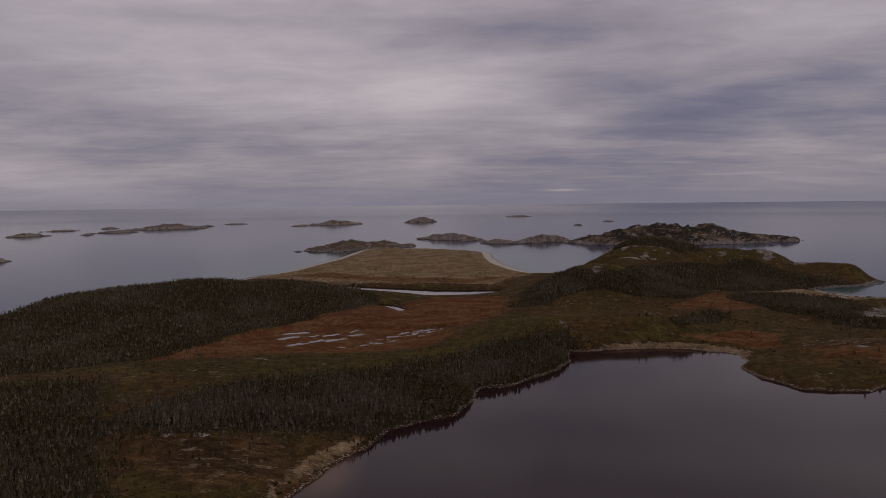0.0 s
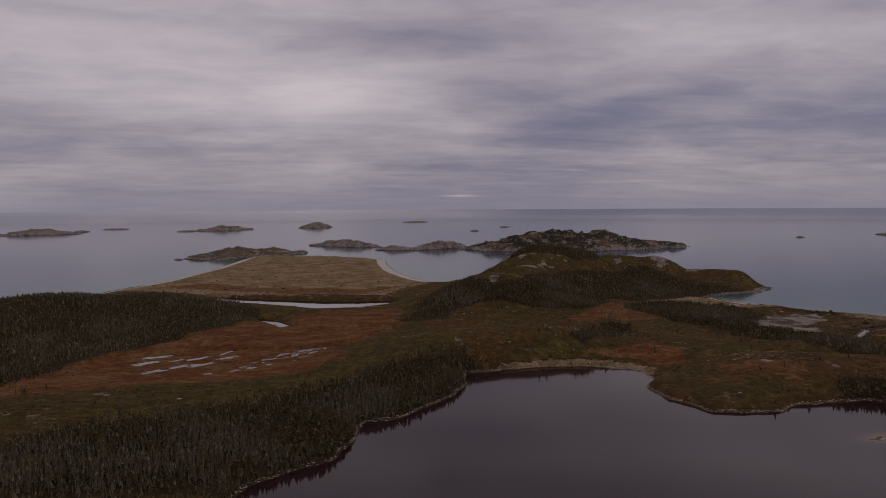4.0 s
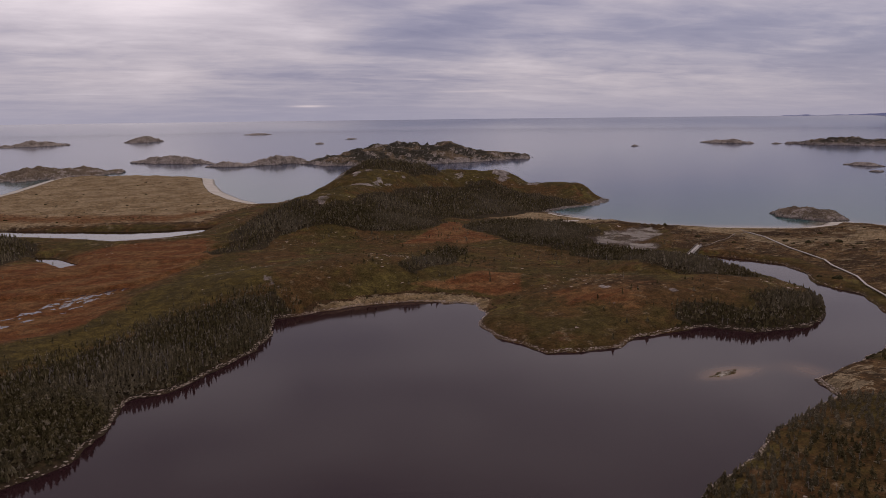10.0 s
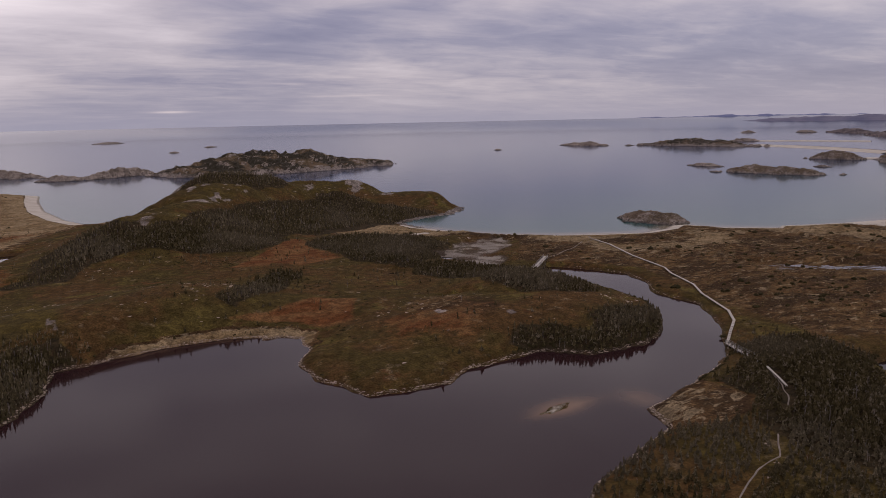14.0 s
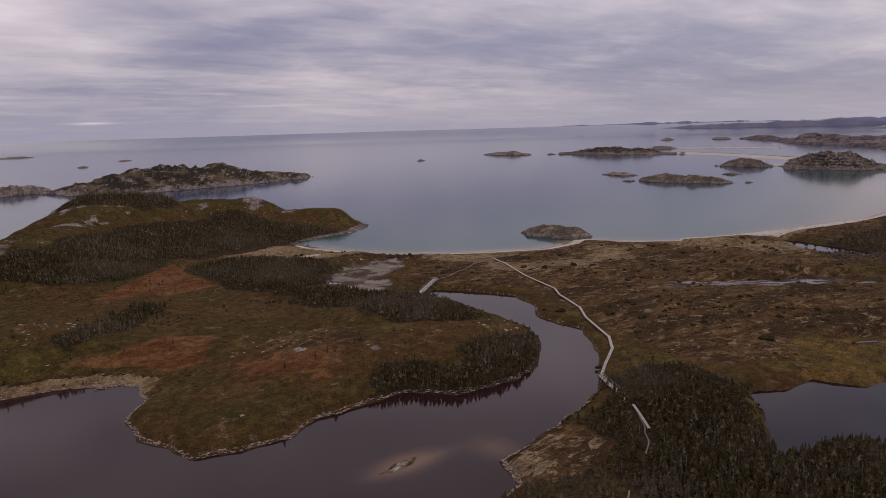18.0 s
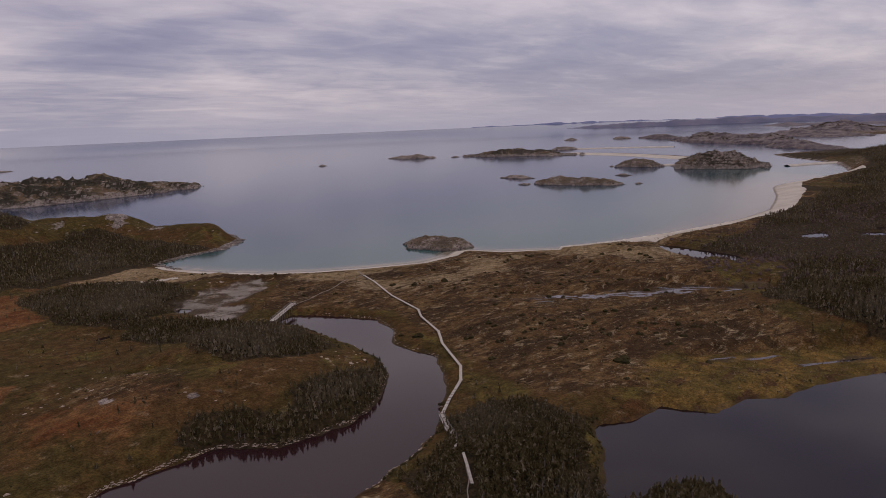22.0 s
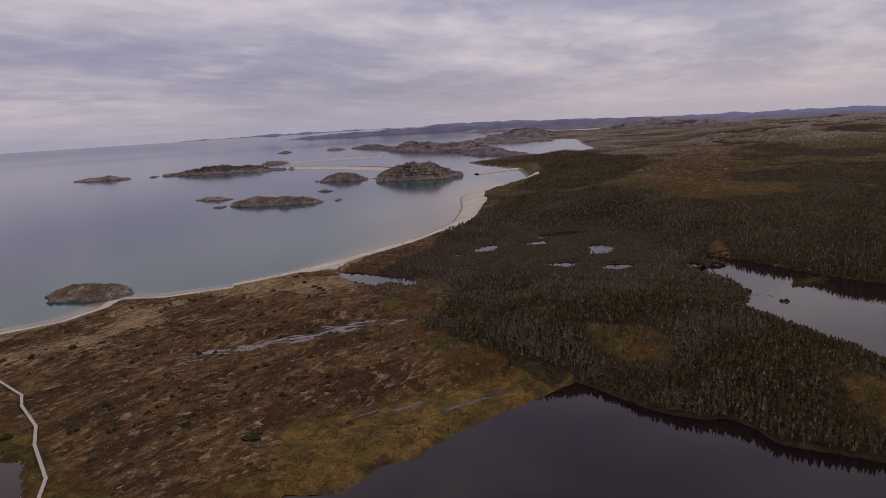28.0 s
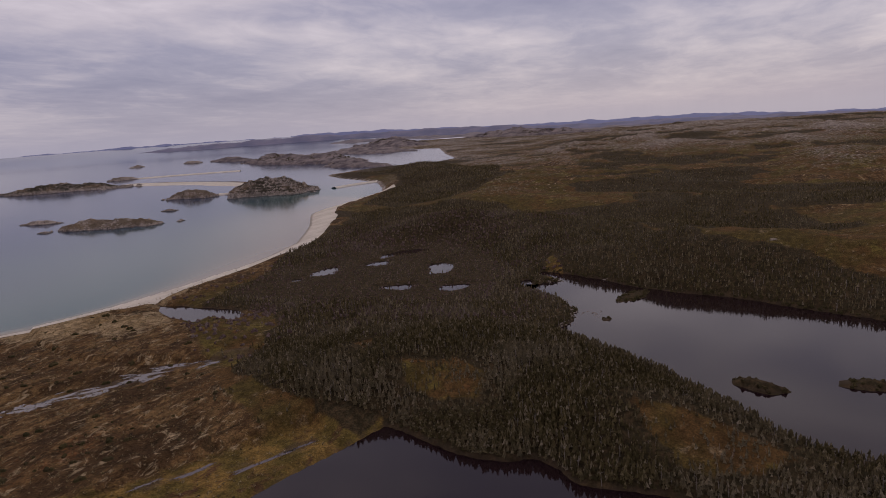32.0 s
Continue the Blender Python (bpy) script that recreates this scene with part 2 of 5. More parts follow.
def ground_material():
    k = Nodes("ground_cover")
    sand, bog, grass, rock = k.cover("cover_a")
    forest, gold, green, wet = k.cover("cover_b")
    ragged = k.noise(0.22, 6, 0.68)
    fine = k.noise(1.1, 5, 0.7)
    edge = k.calc("ADD", k.calc("MULTIPLY", ragged, 0.75), k.calc("MULTIPLY", fine, 0.35))

    def part_of(mask, sharp=0.16):
        s = k.calc("ADD", mask, k.calc("SUBTRACT", edge, 0.55))
        return k.fit(s, 0.5 - sharp, 0.5 + sharp)

    c = heath_color(k)
    g = k.mix(k.fit(k.noise(0.12, 5), 0.4, 0.6), (0.084, 0.060, 0.016), (0.060, 0.044, 0.015))
    g = k.mix(k.fit(k.noise(0.3, 6, 0.7), 0.56, 0.72), g, (0.028, 0.023, 0.010))
    c = k.mix(part_of(green), c, g)
    # dune grass in streaks, with dark crowberry mats between
    streak = k.noise(0.12, 6, 0.7, (1, 2.0, 1), 45, 0.6)
    t = k.mix(k.fit(streak, 0.42, 0.6), (0.062, 0.034, 0.015), (0.142, 0.086, 0.036))
    t = k.mix(k.fit(k.noise(0.03, 4, 0.6), 0.5, 0.62, 0.0, 0.8), t, (0.088, 0.049, 0.020))
    t = k.mix(k.fit(k.noise(0.028, 5, 0.6, (1, 2.2, 1), 62), 0.49, 0.58, 0.0, 0.85), t, (0.046, 0.027, 0.013))
    t = k.mix(k.fit(k.calc("ADD", k.noise(0.17, 6, 0.7, (1, 1.9, 1), 40, 0.8), k.fit(grass, 1.02, 1.6, 0.0, 0.12)), 0.56, 0.62, 0.0, 0.9), t, (0.245, 0.185, 0.108))
    t = k.mix(k.fit(k.noise(0.10, 6, 0.7, (1, 1.6, 1), 30, 0.8), 0.55, 0.64, 0.0, 0.75), t, (0.026, 0.018, 0.009))
    t = k.mix(k.fit(grass, 1.25, 1.95, 0.0, 0.65), t, k.mix(k.fit(k.noise(0.05, 5, 0.6), 0.4, 0.6), (0.185, 0.122, 0.054), (0.30, 0.215, 0.115)))
    c = k.mix(part_of(grass), c, t)
    b = k.mix(k.fit(k.noise(0.06, 5, 0.6, (1, 1.8, 1)), 0.4, 0.62), (0.118, 0.046, 0.016), (0.160, 0.082, 0.032))
    b = k.mix(k.fit(k.noise(0.8, 4, 0.7), 0.55, 0.75), b, (0.07, 0.042, 0.02))
    c = k.mix(part_of(bog), c, b)
    y = k.mix(k.fit(k.noise(0.1, 5, 0.6), 0.42, 0.62), (0.092, 0.066, 0.019), (0.165, 0.102, 0.030))
    y = k.mix(k.fit(k.noise(0.07, 6, 0.7, (1, 2, 1), 60), 0.52, 0.62, 0.0, 0.85), y, (0.072, 0.036, 0.02))
    y = k.mix(k.fit(k.noise(0.4, 4, 0.7), 0.58, 0.72), y, (0.066, 0.05, 0.018))
    c = k.mix(part_of(gold), c, y)
    f = k.mix(k.fit(k.noise(0.5, 5), 0.4, 0.65), (0.032, 0.025, 0.013), (0.056, 0.038, 0.019))
    c = k.mix(part_of(forest), c, f)
    c = k.mix(part_of(rock, 0.1), c, rock_color(k))
    s = k.mix(k.fit(k.noise(0.06, 5, 0.6), 0.35, 0.65), (0.43, 0.385, 0.315), (0.53, 0.48, 0.40))
    s = k.mix(k.fit(k.noise(0.9, 5, 0.7), 0.6, 0.8), s, (0.36, 0.31, 0.24))
    c = k.mix(part_of(sand, 0.1), c, s)
    speck = k.fit(k.noise(1.7, 3, 0.6), 0.36, 0.64, 0.68, 1.22)
    tone = k.calc("MULTIPLY", speck, k.fit(k.noise(0.33, 4, 0.6), 0.36, 0.64, 0.70, 1.2))
    shade = k.n.new("ShaderNodeCombineColor")
    for s2 in shade.inputs:
        k.put(s2, k.fit(sand, 0.35, 0.7, tone, 1.0))
    c = k.mix(1.0, c, shade.outputs[0], "MULTIPLY")
    w = k.calc("MULTIPLY", wet, 1.0)
    c = k.mix(k.fit(w, 0.2, 0.9, 0.0, 0.6), c, (0.055, 0.036, 0.024))
    k.bump(k.calc("ADD", fine, k.calc("MULTIPLY", ragged, 1.2)), 0.9, 0.5)
    return k.done(c, k.fit(w, 0.2, 0.9, 0.95, 0.6), 0.04)


def island_material(name, heath=1.0, low=8.0):
    k = Nodes(name)
    geo = k.n.new("ShaderNodeNewGeometry")
    sep, nrm = k.n.new("ShaderNodeSeparateXYZ"), k.n.new("ShaderNodeSeparateXYZ")
    k.l.new(geo.outputs["Position"], sep.inputs[0]), k.l.new(geo.outputs["Normal"], nrm.inputs[0])
    top = k.fit(k.calc("ADD", sep.outputs["Z"], k.calc("MULTIPLY", k.noise(0.05 if low > 6 else 0.15, 6, 0.7), 2.2 * low + 2)), 1.25 * low, 2.1 * low)
    level = k.fit(nrm.outputs["Z"], 0.35, 0.62)
    patch = k.noise(0.06, 6, 0.72)
    grown = k.calc("MULTIPLY", k.calc("MULTIPLY", top, level), k.fit(patch, 0.36, 0.47, 0.1, heath))
    scrub = k.mix(k.fit(k.noise(0.03, 5, 0.65), 0.42, 0.52, 0.0, heath if low > 6 else 0.3), k.mix(0.65, heath_color(k), (0.150, 0.105, 0.062)), (0.036, 0.030, 0.018))
    cracks = k.fit(k.noise(0.25, 7, 0.75, (1, 2.5, 1), 30, 0.8), 0.50, 0.62)
    bare = k.mix(cracks, k.mix(0.45, rock_color(k), (0.50, 0.42, 0.345)), (0.085, 0.068, 0.056))
    bare = k.mix(k.fit(k.noise(0.07, 5, 0.7, twist=0.6), 0.50, 0.58, 0.0, 0.6), bare, (0.072, 0.058, 0.048))
    c = k.mix(grown, bare, scrub)
    tide = k.fit(k.calc("ADD", sep.outputs["Z"], k.calc("MULTIPLY", k.noise(0.4, 4), 1.0)), 0.6, 1.7, 1.0, 0.0)
    c = k.mix(k.calc("MULTIPLY", tide, 0.75), c, (0.065, 0.054, 0.046))
    k.bump(k.calc("ADD", k.noise(0.5, 6, 0.7), k.calc("MULTIPLY", k.noise(0.12, 6, 0.7), 4.0)), 0.8, 1.1)
    return k.done(c, 0.92, 0.15)


def water_material(name, deep, shore=None, ripple=0.02, rough=0.06, scale=0.5, gloss=0.5):
    k = Nodes(name)
    c = deep
    if shore:
        shallow, sandy, _, _ = k.cover("shallow")
        patch = k.calc("ADD", shallow, k.calc("MULTIPLY", k.calc("SUBTRACT", k.noise(0.012, 4), 0.5), 0.35))
        c = k.mix(k.fit(patch, 0.1, 0.95), deep, shore)
        c = k.mix(k.fit(sandy, 0.15, 1.0, 0.0, 0.9), c, (0.215, 0.175, 0.12))
    calm = k.fit(k.noise(0.006, 4, 0.55, (1, 2.2, 1), 20), 0.35, 0.65, 0.6, 1.5)
    waves = k.calc("MULTIPLY", k.calc("ADD", k.noise(scale, 4, 0.6, (1, 1.6, 1), 15), k.calc("MULTIPLY", k.noise(scale * 0.18, 3), 1.6)), calm)
    if ripple > 0:
        k.bump(waves, ripple, 1.0)
    mat = k.done(c, rough, gloss)
    k.bsdf.inputs["IOR"].default_value = 1.333
    return mat


def foliage_material(name, dark, light, grey, share):
    k = Nodes(name)
    island = k.n.new("ShaderNodeNewGeometry").outputs["Random Per Island"]
    info = k.n.new("ShaderNodeObjectInfo").outputs["Random"]
    r = k.calc("FRACT", k.calc("ADD", island, info))
    c = k.mix(k.fit(r, 0.0, 1.0), dark, light)
    c = k.mix(k.fit(k.noise(0.03, 4), 0.45, 0.65, 0.0, 0.3), c, grey)
    c = k.mix(k.fit(r, 1 - share, 1.0, 0.0, 0.75), c, grey)
    c = k.mix(k.fit(k.noise(2.6, 3), 0.4, 0.7, 0.0, 0.5), c, tuple(v * 0.55 for v in dark))
    return k.done(c, 0.95, 0.03)


def plain_material(name, a, b, scale, rough=0.85, bump=0.4, metal=0.0, stretch=(1, 1, 1)):
    k = Nodes(name)
    c = k.mix(k.fit(k.noise(scale, 5, 0.6, stretch), 0.35, 0.65), a, b)
    c = k.mix(k.fit(k.noise(scale * 7, 4, 0.6, stretch), 0.55, 0.8, 0.0, 0.6), c, tuple(v * 0.6 for v in a))
    k.bump(k.noise(scale * 6, 4), bump, 0.05)
    return k.done(c, rough, 0.25, metal)


GROUND = ground_material()
ISLAND = island_material("island_rock_and_heath")
BARE = island_material("bare_skerry_rock", 0.35)
FAR_ROCK = plain_material("far_headland_rock_and_heath", (0.085, 0.070, 0.072), (0.200, 0.165, 0.150), 0.03, 0.95, 0.8)
ISLET = island_material("islet_rock_and_thin_heath", 0.85, 4.6)
SEA = water_material("sea_water", (0.018, 0.036, 0.082), (0.015, 0.064, 0.066), 0.0, 0.11, 0.16, 0.20)
PEAT = water_material("peat_water", (0.011, 0.0055, 0.0065), None, 0.012, 0.045, 0.35, 0.36)
PUDDLE = water_material("shallow_puddle_water", (0.075, 0.058, 0.055), None, 0.01, 0.06, 0.6)
LAKE_WATER = water_material("peat_lake_water", (0.023, 0.0098, 0.0108), (0.15, 0.086, 0.048), 0.014, 0.07, 0.35, 0.26)
SPRUCE = foliage_material("spruce_needles", (0.048, 0.039, 0.017), (0.152, 0.119, 0.055), (0.30, 0.25, 0.18), 0.20)
SNAG = plain_material("dead_wood", (0.14, 0.118, 0.10), (0.24, 0.205, 0.175), 1.2)
BARK = plain_material("bark", (0.06, 0.045, 0.035), (0.11, 0.09, 0.075), 1.5)
SHRUB = foliage_material("shrub_leaves", (0.034, 0.030, 0.013), (0.060, 0.048, 0.020), (0.07, 0.05, 0.03), 0.2)
LARCH = foliage_material("bare_alder_twigs", (0.080, 0.052, 0.045), (0.125, 0.084, 0.074), (0.17, 0.135, 0.12), 0.3)
TUFT = foliage_material("dune_grass_blades", (0.11, 0.08, 0.035), (0.24, 0.185, 0.095), (0.30, 0.25, 0.16), 0.25)
STONE = plain_material("pale_shore_stone", (0.19, 0.145, 0.108), (0.37, 0.295, 0.228), 0.8, 0.9, 0.8)
BOULDER = plain_material("grey_boulder", (0.10, 0.082, 0.068), (0.20, 0.168, 0.14), 0.5, 0.92, 0.8)
DECK = plain_material("weathered_deck_wood", (0.36, 0.325, 0.275), (0.47, 0.43, 0.37), 1.1, 0.85, 0.3)
TIMBER = plain_material("grey_timber", (0.16, 0.145, 0.13), (0.26, 0.24, 0.215), 1.3, 0.85, 0.3)
TRACK = plain_material("trodden_gravel", (0.16, 0.13, 0.105), (0.25, 0.21, 0.17), 0.7, 0.95, 0.6)
# aerial haze is mixed into these three base colours, bluest for the farthest
FAR_HAZE_BLUE = plain_material("far_hills_blue_haze", (0.140, 0.160, 0.275), (0.165, 0.180, 0.290), 0.004, 0.95, 0.0)
FAR_HAZED = plain_material("far_heath_and_rock_hazed", (0.105, 0.108, 0.165), (0.160, 0.150, 0.200), 0.008, 0.95, 0.0)
FAR_BROWN_HAZED = plain_material("far_brown_heath_and_rock_hazed", (0.085, 0.074, 0.088), (0.170, 0.142, 0.140), 0.012, 0.95, 0.0)


# ---- plan: the coast, the ponds and the hills ----
COAST_WEST = [(-1500, -500), (-800, 60), (-420, 290), (-300, 385), (-270, 432), (-264, 476), (-250, 495), (-236, 540), (-190, 630)]
COAST_TOMBOLO = [(-158, 715), (-134, 852), (-120, 1006), (-112, 1052), (-57, 1034), (-4, 1010), (48, 968), (63, 945), (61, 872), (64, 785), (76, 706), (90, 664)]
COAST_HEAD = [(116, 690), (150, 716), (220, 738), (285, 712), (335, 668), (362, 612), (355, 576), (325, 550), (298, 543), (276, 531)]
COAST_BEACH = [(278, 506), (288, 479), (304, 452), (326, 431), (351, 416), (378, 403), (400, 405), (414, 413), (424, 410), (432, 388), (458, 367), (494, 352), (542, 341), (590, 336), (640, 336), (690, 341), (738, 358), (784, 376), (852, 409), (874, 416), (907, 419), (995, 413), (1055, 408)]
COAST_FAR = [(1130, 436), (1230, 486), (1330, 590), (1420, 660), (1530, 630), (1600, 590), (1630, 520), (1760, 500), (1960, 580), (2370, 720), (2420, 860), (2700, 1000), (3200, 1200), (4600, 1700), (4600, -4300), (-1500, -4300)]
MAINLAND = COAST_WEST + COAST_TOMBOLO + COAST_HEAD + COAST_BEACH + COAST_FAR
LAKE_WEST = [(60, 20), (-25, 60), (-45, 110), (-36, 163), (-31, 181), (-22, 195), (-17, 210), (-5, 220), (3, 224), (9, 237), (13, 257), (21, 259), (37, 275), (51, 294), (56, 318), (71, 321), (82, 324), (95, 325), (109, 323), (120, 319), (129, 311), (128, 299), (120, 285), (119, 271), (127, 252), (138, 248)]
LAKE_EAST = [(150, 249), (162, 255), (176, 255), (189, 256), (199, 245), (220, 243), (236, 252), (248, 266), (256, 280), (258, 296), (260, 322), (258, 340), (252, 350), (268, 357), (280, 339), (287, 322), (282, 306), (271, 290), (271, 268), (262, 254), (251, 241), (236, 226), (218, 216), (204, 211), (182, 206), (178, 196), (160, 189), (145, 184), (136, 177), (120, 171), (104, 160), (90, 150), (84, 90)]
LAKE = LAKE_WEST + LAKE_EAST
POND = [(240, 138), (249, 148), (253, 156), (250, 163), (243, 167), (235, 167), (229, 169), (234, 173), (244, 180), (252, 186), (257, 192), (263, 196), (271, 191), (284, 189), (290, 178), (303, 175), (311, 168), (327, 167), (341, 160), (357, 152), (375, 147), (366, 133), (358, 118), (356, 107), (359, 100), (354, 93), (348, 88), (345, 70), (344, 40), (300, 20), (260, 60)]
TARN = [(557, 116), (548, 132), (532, 127), (520, 112), (500, 103), (482, 104), (468, 109), (456, 98), (438, 80), (418, 64), (394, 49), (377, 37), (368, 22), (364, 0), (380, -60), (470, -60), (490, -15), (505, 10), (520, 30), (538, 68), (549, 84), (560, 96), (572, 112), (582, 130), (572, 132)]
LAGOON = [(-98, 604), (-70, 586), (-38, 570), (-5, 554), (20, 551), (48, 554), (36, 524), (18, 512), (-8, 511), (-38, 535), (-75, 558)]
POOL = [(-46, 484), (-36, 478), (-26, 462), (-19, 449), (-27, 440), (-33, 455), (-42, 468)]
INLET = [(505, 328), (503, 312), (500, 296), (497, 272), (486, 262), (477, 263), (482, 280), (472, 282), (480, 300), (494, 318)]
FLAT = [(238, 414), (255, 423), (273, 431), (289, 434), (296, 421), (286, 406), (272, 398), (258, 388), (254, 366), (246, 356), (236, 366), (236, 395)]


def ring(x, y, a, b, turn, n=9, seed=1):
    rng = random.Random(seed)
    c, s = math.cos(radians(turn)), math.sin(radians(turn))
    pts = []
    for q in range(n):
        w, r = 2 * math.pi * q / n, rng.uniform(0.6, 1.15)
        pts.append((x + c * a * r * math.cos(w) - s * b * r * math.sin(w), y + s * a * r * math.cos(w) + c * b * r * math.sin(w)))
    return pts


# (x, y, half length, half width, turn in degrees)
BOG_POOLS = [(-77, 370, 9, 2.2, 10), (-79, 358, 9, 2.6, 25), (-71, 341, 6, 2.2, 20), (-62, 349, 7, 2.6, 30), (-56, 366, 8, 1.8, 35), (-46, 377, 9, 1.4, 42), (-53, 352, 8, 2.2, 55), (-45, 364, 8, 1.6, 45), (-66, 362, 5, 1.2, 20),
             (-2, 398, 4, 1.4, 50), (6, 401, 4, 1.4, 40), (13, 411, 4, 1.1, 40), (-38, 337, 4, 1.3, 30), (-32, 341, 5, 1.6, 30), (-25, 347, 3, 1.0, 30), (-48, 333, 3, 1.2, 0)]
WOOD_POOLS = [(582, 265, 15, 10, 0), (606, 239, 12, 9, -45), (590, 193, 17, 11, 10), (543, 203, 13, 9, -70), (544, 173, 13, 9, -30), (640, 233, 20, 10, -35), (560, 274, 6, 5, 10), (553, 134, 14, 4, 8)]
FIELD_POOLS = [(362, 284, 7, 2.8, -42), (371, 276, 7, 3.6, -40), (380, 270, 8, 3.2, -30), (391, 263, 7, 3.0, -34), (402, 256, 8, 3.6, -38), (412, 248, 7, 3.0, -40), (421, 238, 6, 2.6, -55), (431, 228, 5, 2.0, -40), (386, 276, 4, 1.0, -30), (352, 290, 5, 0.9, -40)]
GOLD_POOLS = [(346, 171, 9, 1.5, -32), (356, 165, 5, 1.1, -32), (338, 187, 5, 1.9, -30), (330, 196, 4, 1.0, -30)]
CREEK_LINE = [(345, 298), (371, 275), (402, 255), (432, 228)]
ISLETS = [(164, 219, 9, 1.7, 14), (416, 40, 9, 5, 60), (419, 8, 11, 4, 80), (526, 79, 17, 6, -30), (496, 95, 2.6, 1.8, 0), (487, 89, 2.4, 1.8, 0), (128, 313, 5, 2, -30), (121, 317, 4, 1.5, 10)]
POND_SHAPES = [LAKE, POND, TARN, LAGOON, POOL, INLET] + [ring(*p, seed=n) for n, p in enumerate(WOOD_POOLS)] + [ring(239, 402, 8, 4, 60), ring(199, 383, 6, 4, 20)]
# (x0, y0, x1, y1, half width, height)
RIDGES = [(112, 517, 148, 572, 37, 20), (150, 588, 215, 648, 40, 27), (164, 626, 202, 646, 30, 31), (222, 652, 284, 650, 35, 20), (304, 634, 338, 602, 27, 10), (-212, 448, -170, 500, 52, 11), (-130, 200, -90, 250, 60, 7),
          (60, 345, 95, 358, 34, 8), (190, 285, 215, 280, 32, 4.5), (214, 318, 220, 316, 20, 5), (228, 180, 240, 196, 24, 1.6), (408, 160, 420, 120, 40, 10.5), (376, 84, 386, 50, 22, 8),
          (712, 222, 640, 60, 52, 12), (850, 225, 760, -60, 75, 8), (592, 48, 548, -85, 46, 17), (596, 104, 566, 42, 20, 9), (560, -90, 700, -120, 80, 16), (-150, 90, -60, -40, 90, 12), (1120, 345, 1330, 440, 62, 17), (1180, 330, 1000, 200, 150, 8), (0, 900, -40, 960, 60, 2)]


def value_noise(x, y, scale, octaves=4, seed=0, gain=0.5):
    total, amp, norm = np.zeros_like(x, dtype=float), 1.0, 0.0
    for o in range(octaves):
        f = 2.0**o / scale
        c, s = math.cos(0.6 + 1.1 * o), math.sin(0.6 + 1.1 * o)
        u, v = (c * x - s * y) * f + 17.3 * o, (s * x + c * y) * f - 9.1 * o
        iu, iv = np.floor(u).astype(np.int64), np.floor(v).astype(np.int64)
        fu, fv = u - iu, v - iv
        fu, fv = fu * fu * (3 - 2 * fu), fv * fv * (3 - 2 * fv)

        def grain(a, b):
            q = (a * 374761393 + b * 668265263 + (seed * 31 + o) * 974711) & 0x7FFFFFFF
            q = ((q ^ (q >> 13)) * 1274126177) & 0x7FFFFFFF
            return ((q ^ (q >> 16)) & 0xFFFF) / 65535.0

        total += amp * ((grain(iu, iv) * (1 - fu) + grain(iu + 1, iv) * fu) * (1 - fv) + (grain(iu, iv + 1) * (1 - fu) + grain(iu + 1, iv + 1) * fu) * fv)
        norm, amp = norm + amp, amp * gain
    return total / norm - 0.5


def inside(poly, x, y, reach=60.0):
    """Distance to the outline, positive within it; -reach where farther off than that."""
    p = np.array(poly, float)
    out = np.full(x.shape, -reach)
    near = (x > p[:, 0].min() - reach) & (x < p[:, 0].max() + reach) & (y > p[:, 1].min() - reach) & (y < p[:, 1].max() + reach)
    px, py = x[near], y[near]
    best, odd = np.full(px.shape, 1e18), np.zeros(px.shape, bool)
    for (ax, ay), (bx, by) in zip(p, np.roll(p, -1, 0)):
        dx, dy = bx - ax, by - ay
        t = np.clip(((px - ax) * dx + (py - ay) * dy) / (dx * dx + dy * dy + 1e-9), 0, 1)
        best = np.minimum(best, (px - ax - t * dx) ** 2 + (py - ay - t * dy) ** 2)
        if ay != by:
            odd ^= ((ay > py) != (by > py)) & (px < (bx - ax) * (py - ay) / (by - ay) + ax)
    d = np.sqrt(best)
    out[near] = np.where(odd, d, -np.minimum(d, reach))
    return out


def step(v, a, b):
    t = np.clip((v - a) / (b - a), 0, 1)
    return t * t * (3 - 2 * t)


def line_distance(points, x, y):
    best = np.full(x.shape, 1e18)
    for (ax, ay), (bx, by) in zip(points[:-1], points[1:]):
        dx, dy = bx - ax, by - ay
        t = np.clip(((x - ax) * dx + (y - ay) * dy) / (dx * dx + dy * dy + 1e-9), 0, 1)
        best = np.minimum(best, (x - ax - t * dx) ** 2 + (y - ay - t * dy) ** 2)
    return np.sqrt(best)


WALK = [(331, 392), (309, 341), (295, 304), (278, 272), (257, 241), (240, 229)]
WET_WOODS = [(516, 152), (506, 230), (520, 288), (590, 296), (650, 262), (668, 214), (630, 176), (570, 152)]
SOFT_SHORE = [(66, 318), (74, 332), (97, 338), (122, 336), (140, 328), (146, 312), (132, 300), (120, 305)]
FLAT_BOG = [(-104, 344), (-88, 372), (-60, 392), (-36, 404), (0, 424), (26, 424), (14, 392), (0, 364), (-16, 326), (-50, 312), (-80, 322)]
FLAT_GOLD = [(318, 204), (334, 204), (352, 186), (372, 168), (364, 156), (340, 164), (324, 178)]
BEACH_LINE = COAST_BEACH
TOMBOLO_LINE = COAST_WEST[-1:] + COAST_TOMBOLO


def inland_ridge(x, y):
    """Crests (1) and hollows (0) of the rolling inland hills."""
    long = np.clip(1 - 4.2 * np.abs(value_noise(x * 0.75 + 40, y * 1.25, 300, 4, 9, 0.5)), 0, 1)
    short = np.clip(1 - 4.2 * np.abs(value_noise(x, y, 105, 4, 19, 0.5)), 0, 1)
    return 0.58 * long**1.4 + 0.42 * short**1.4


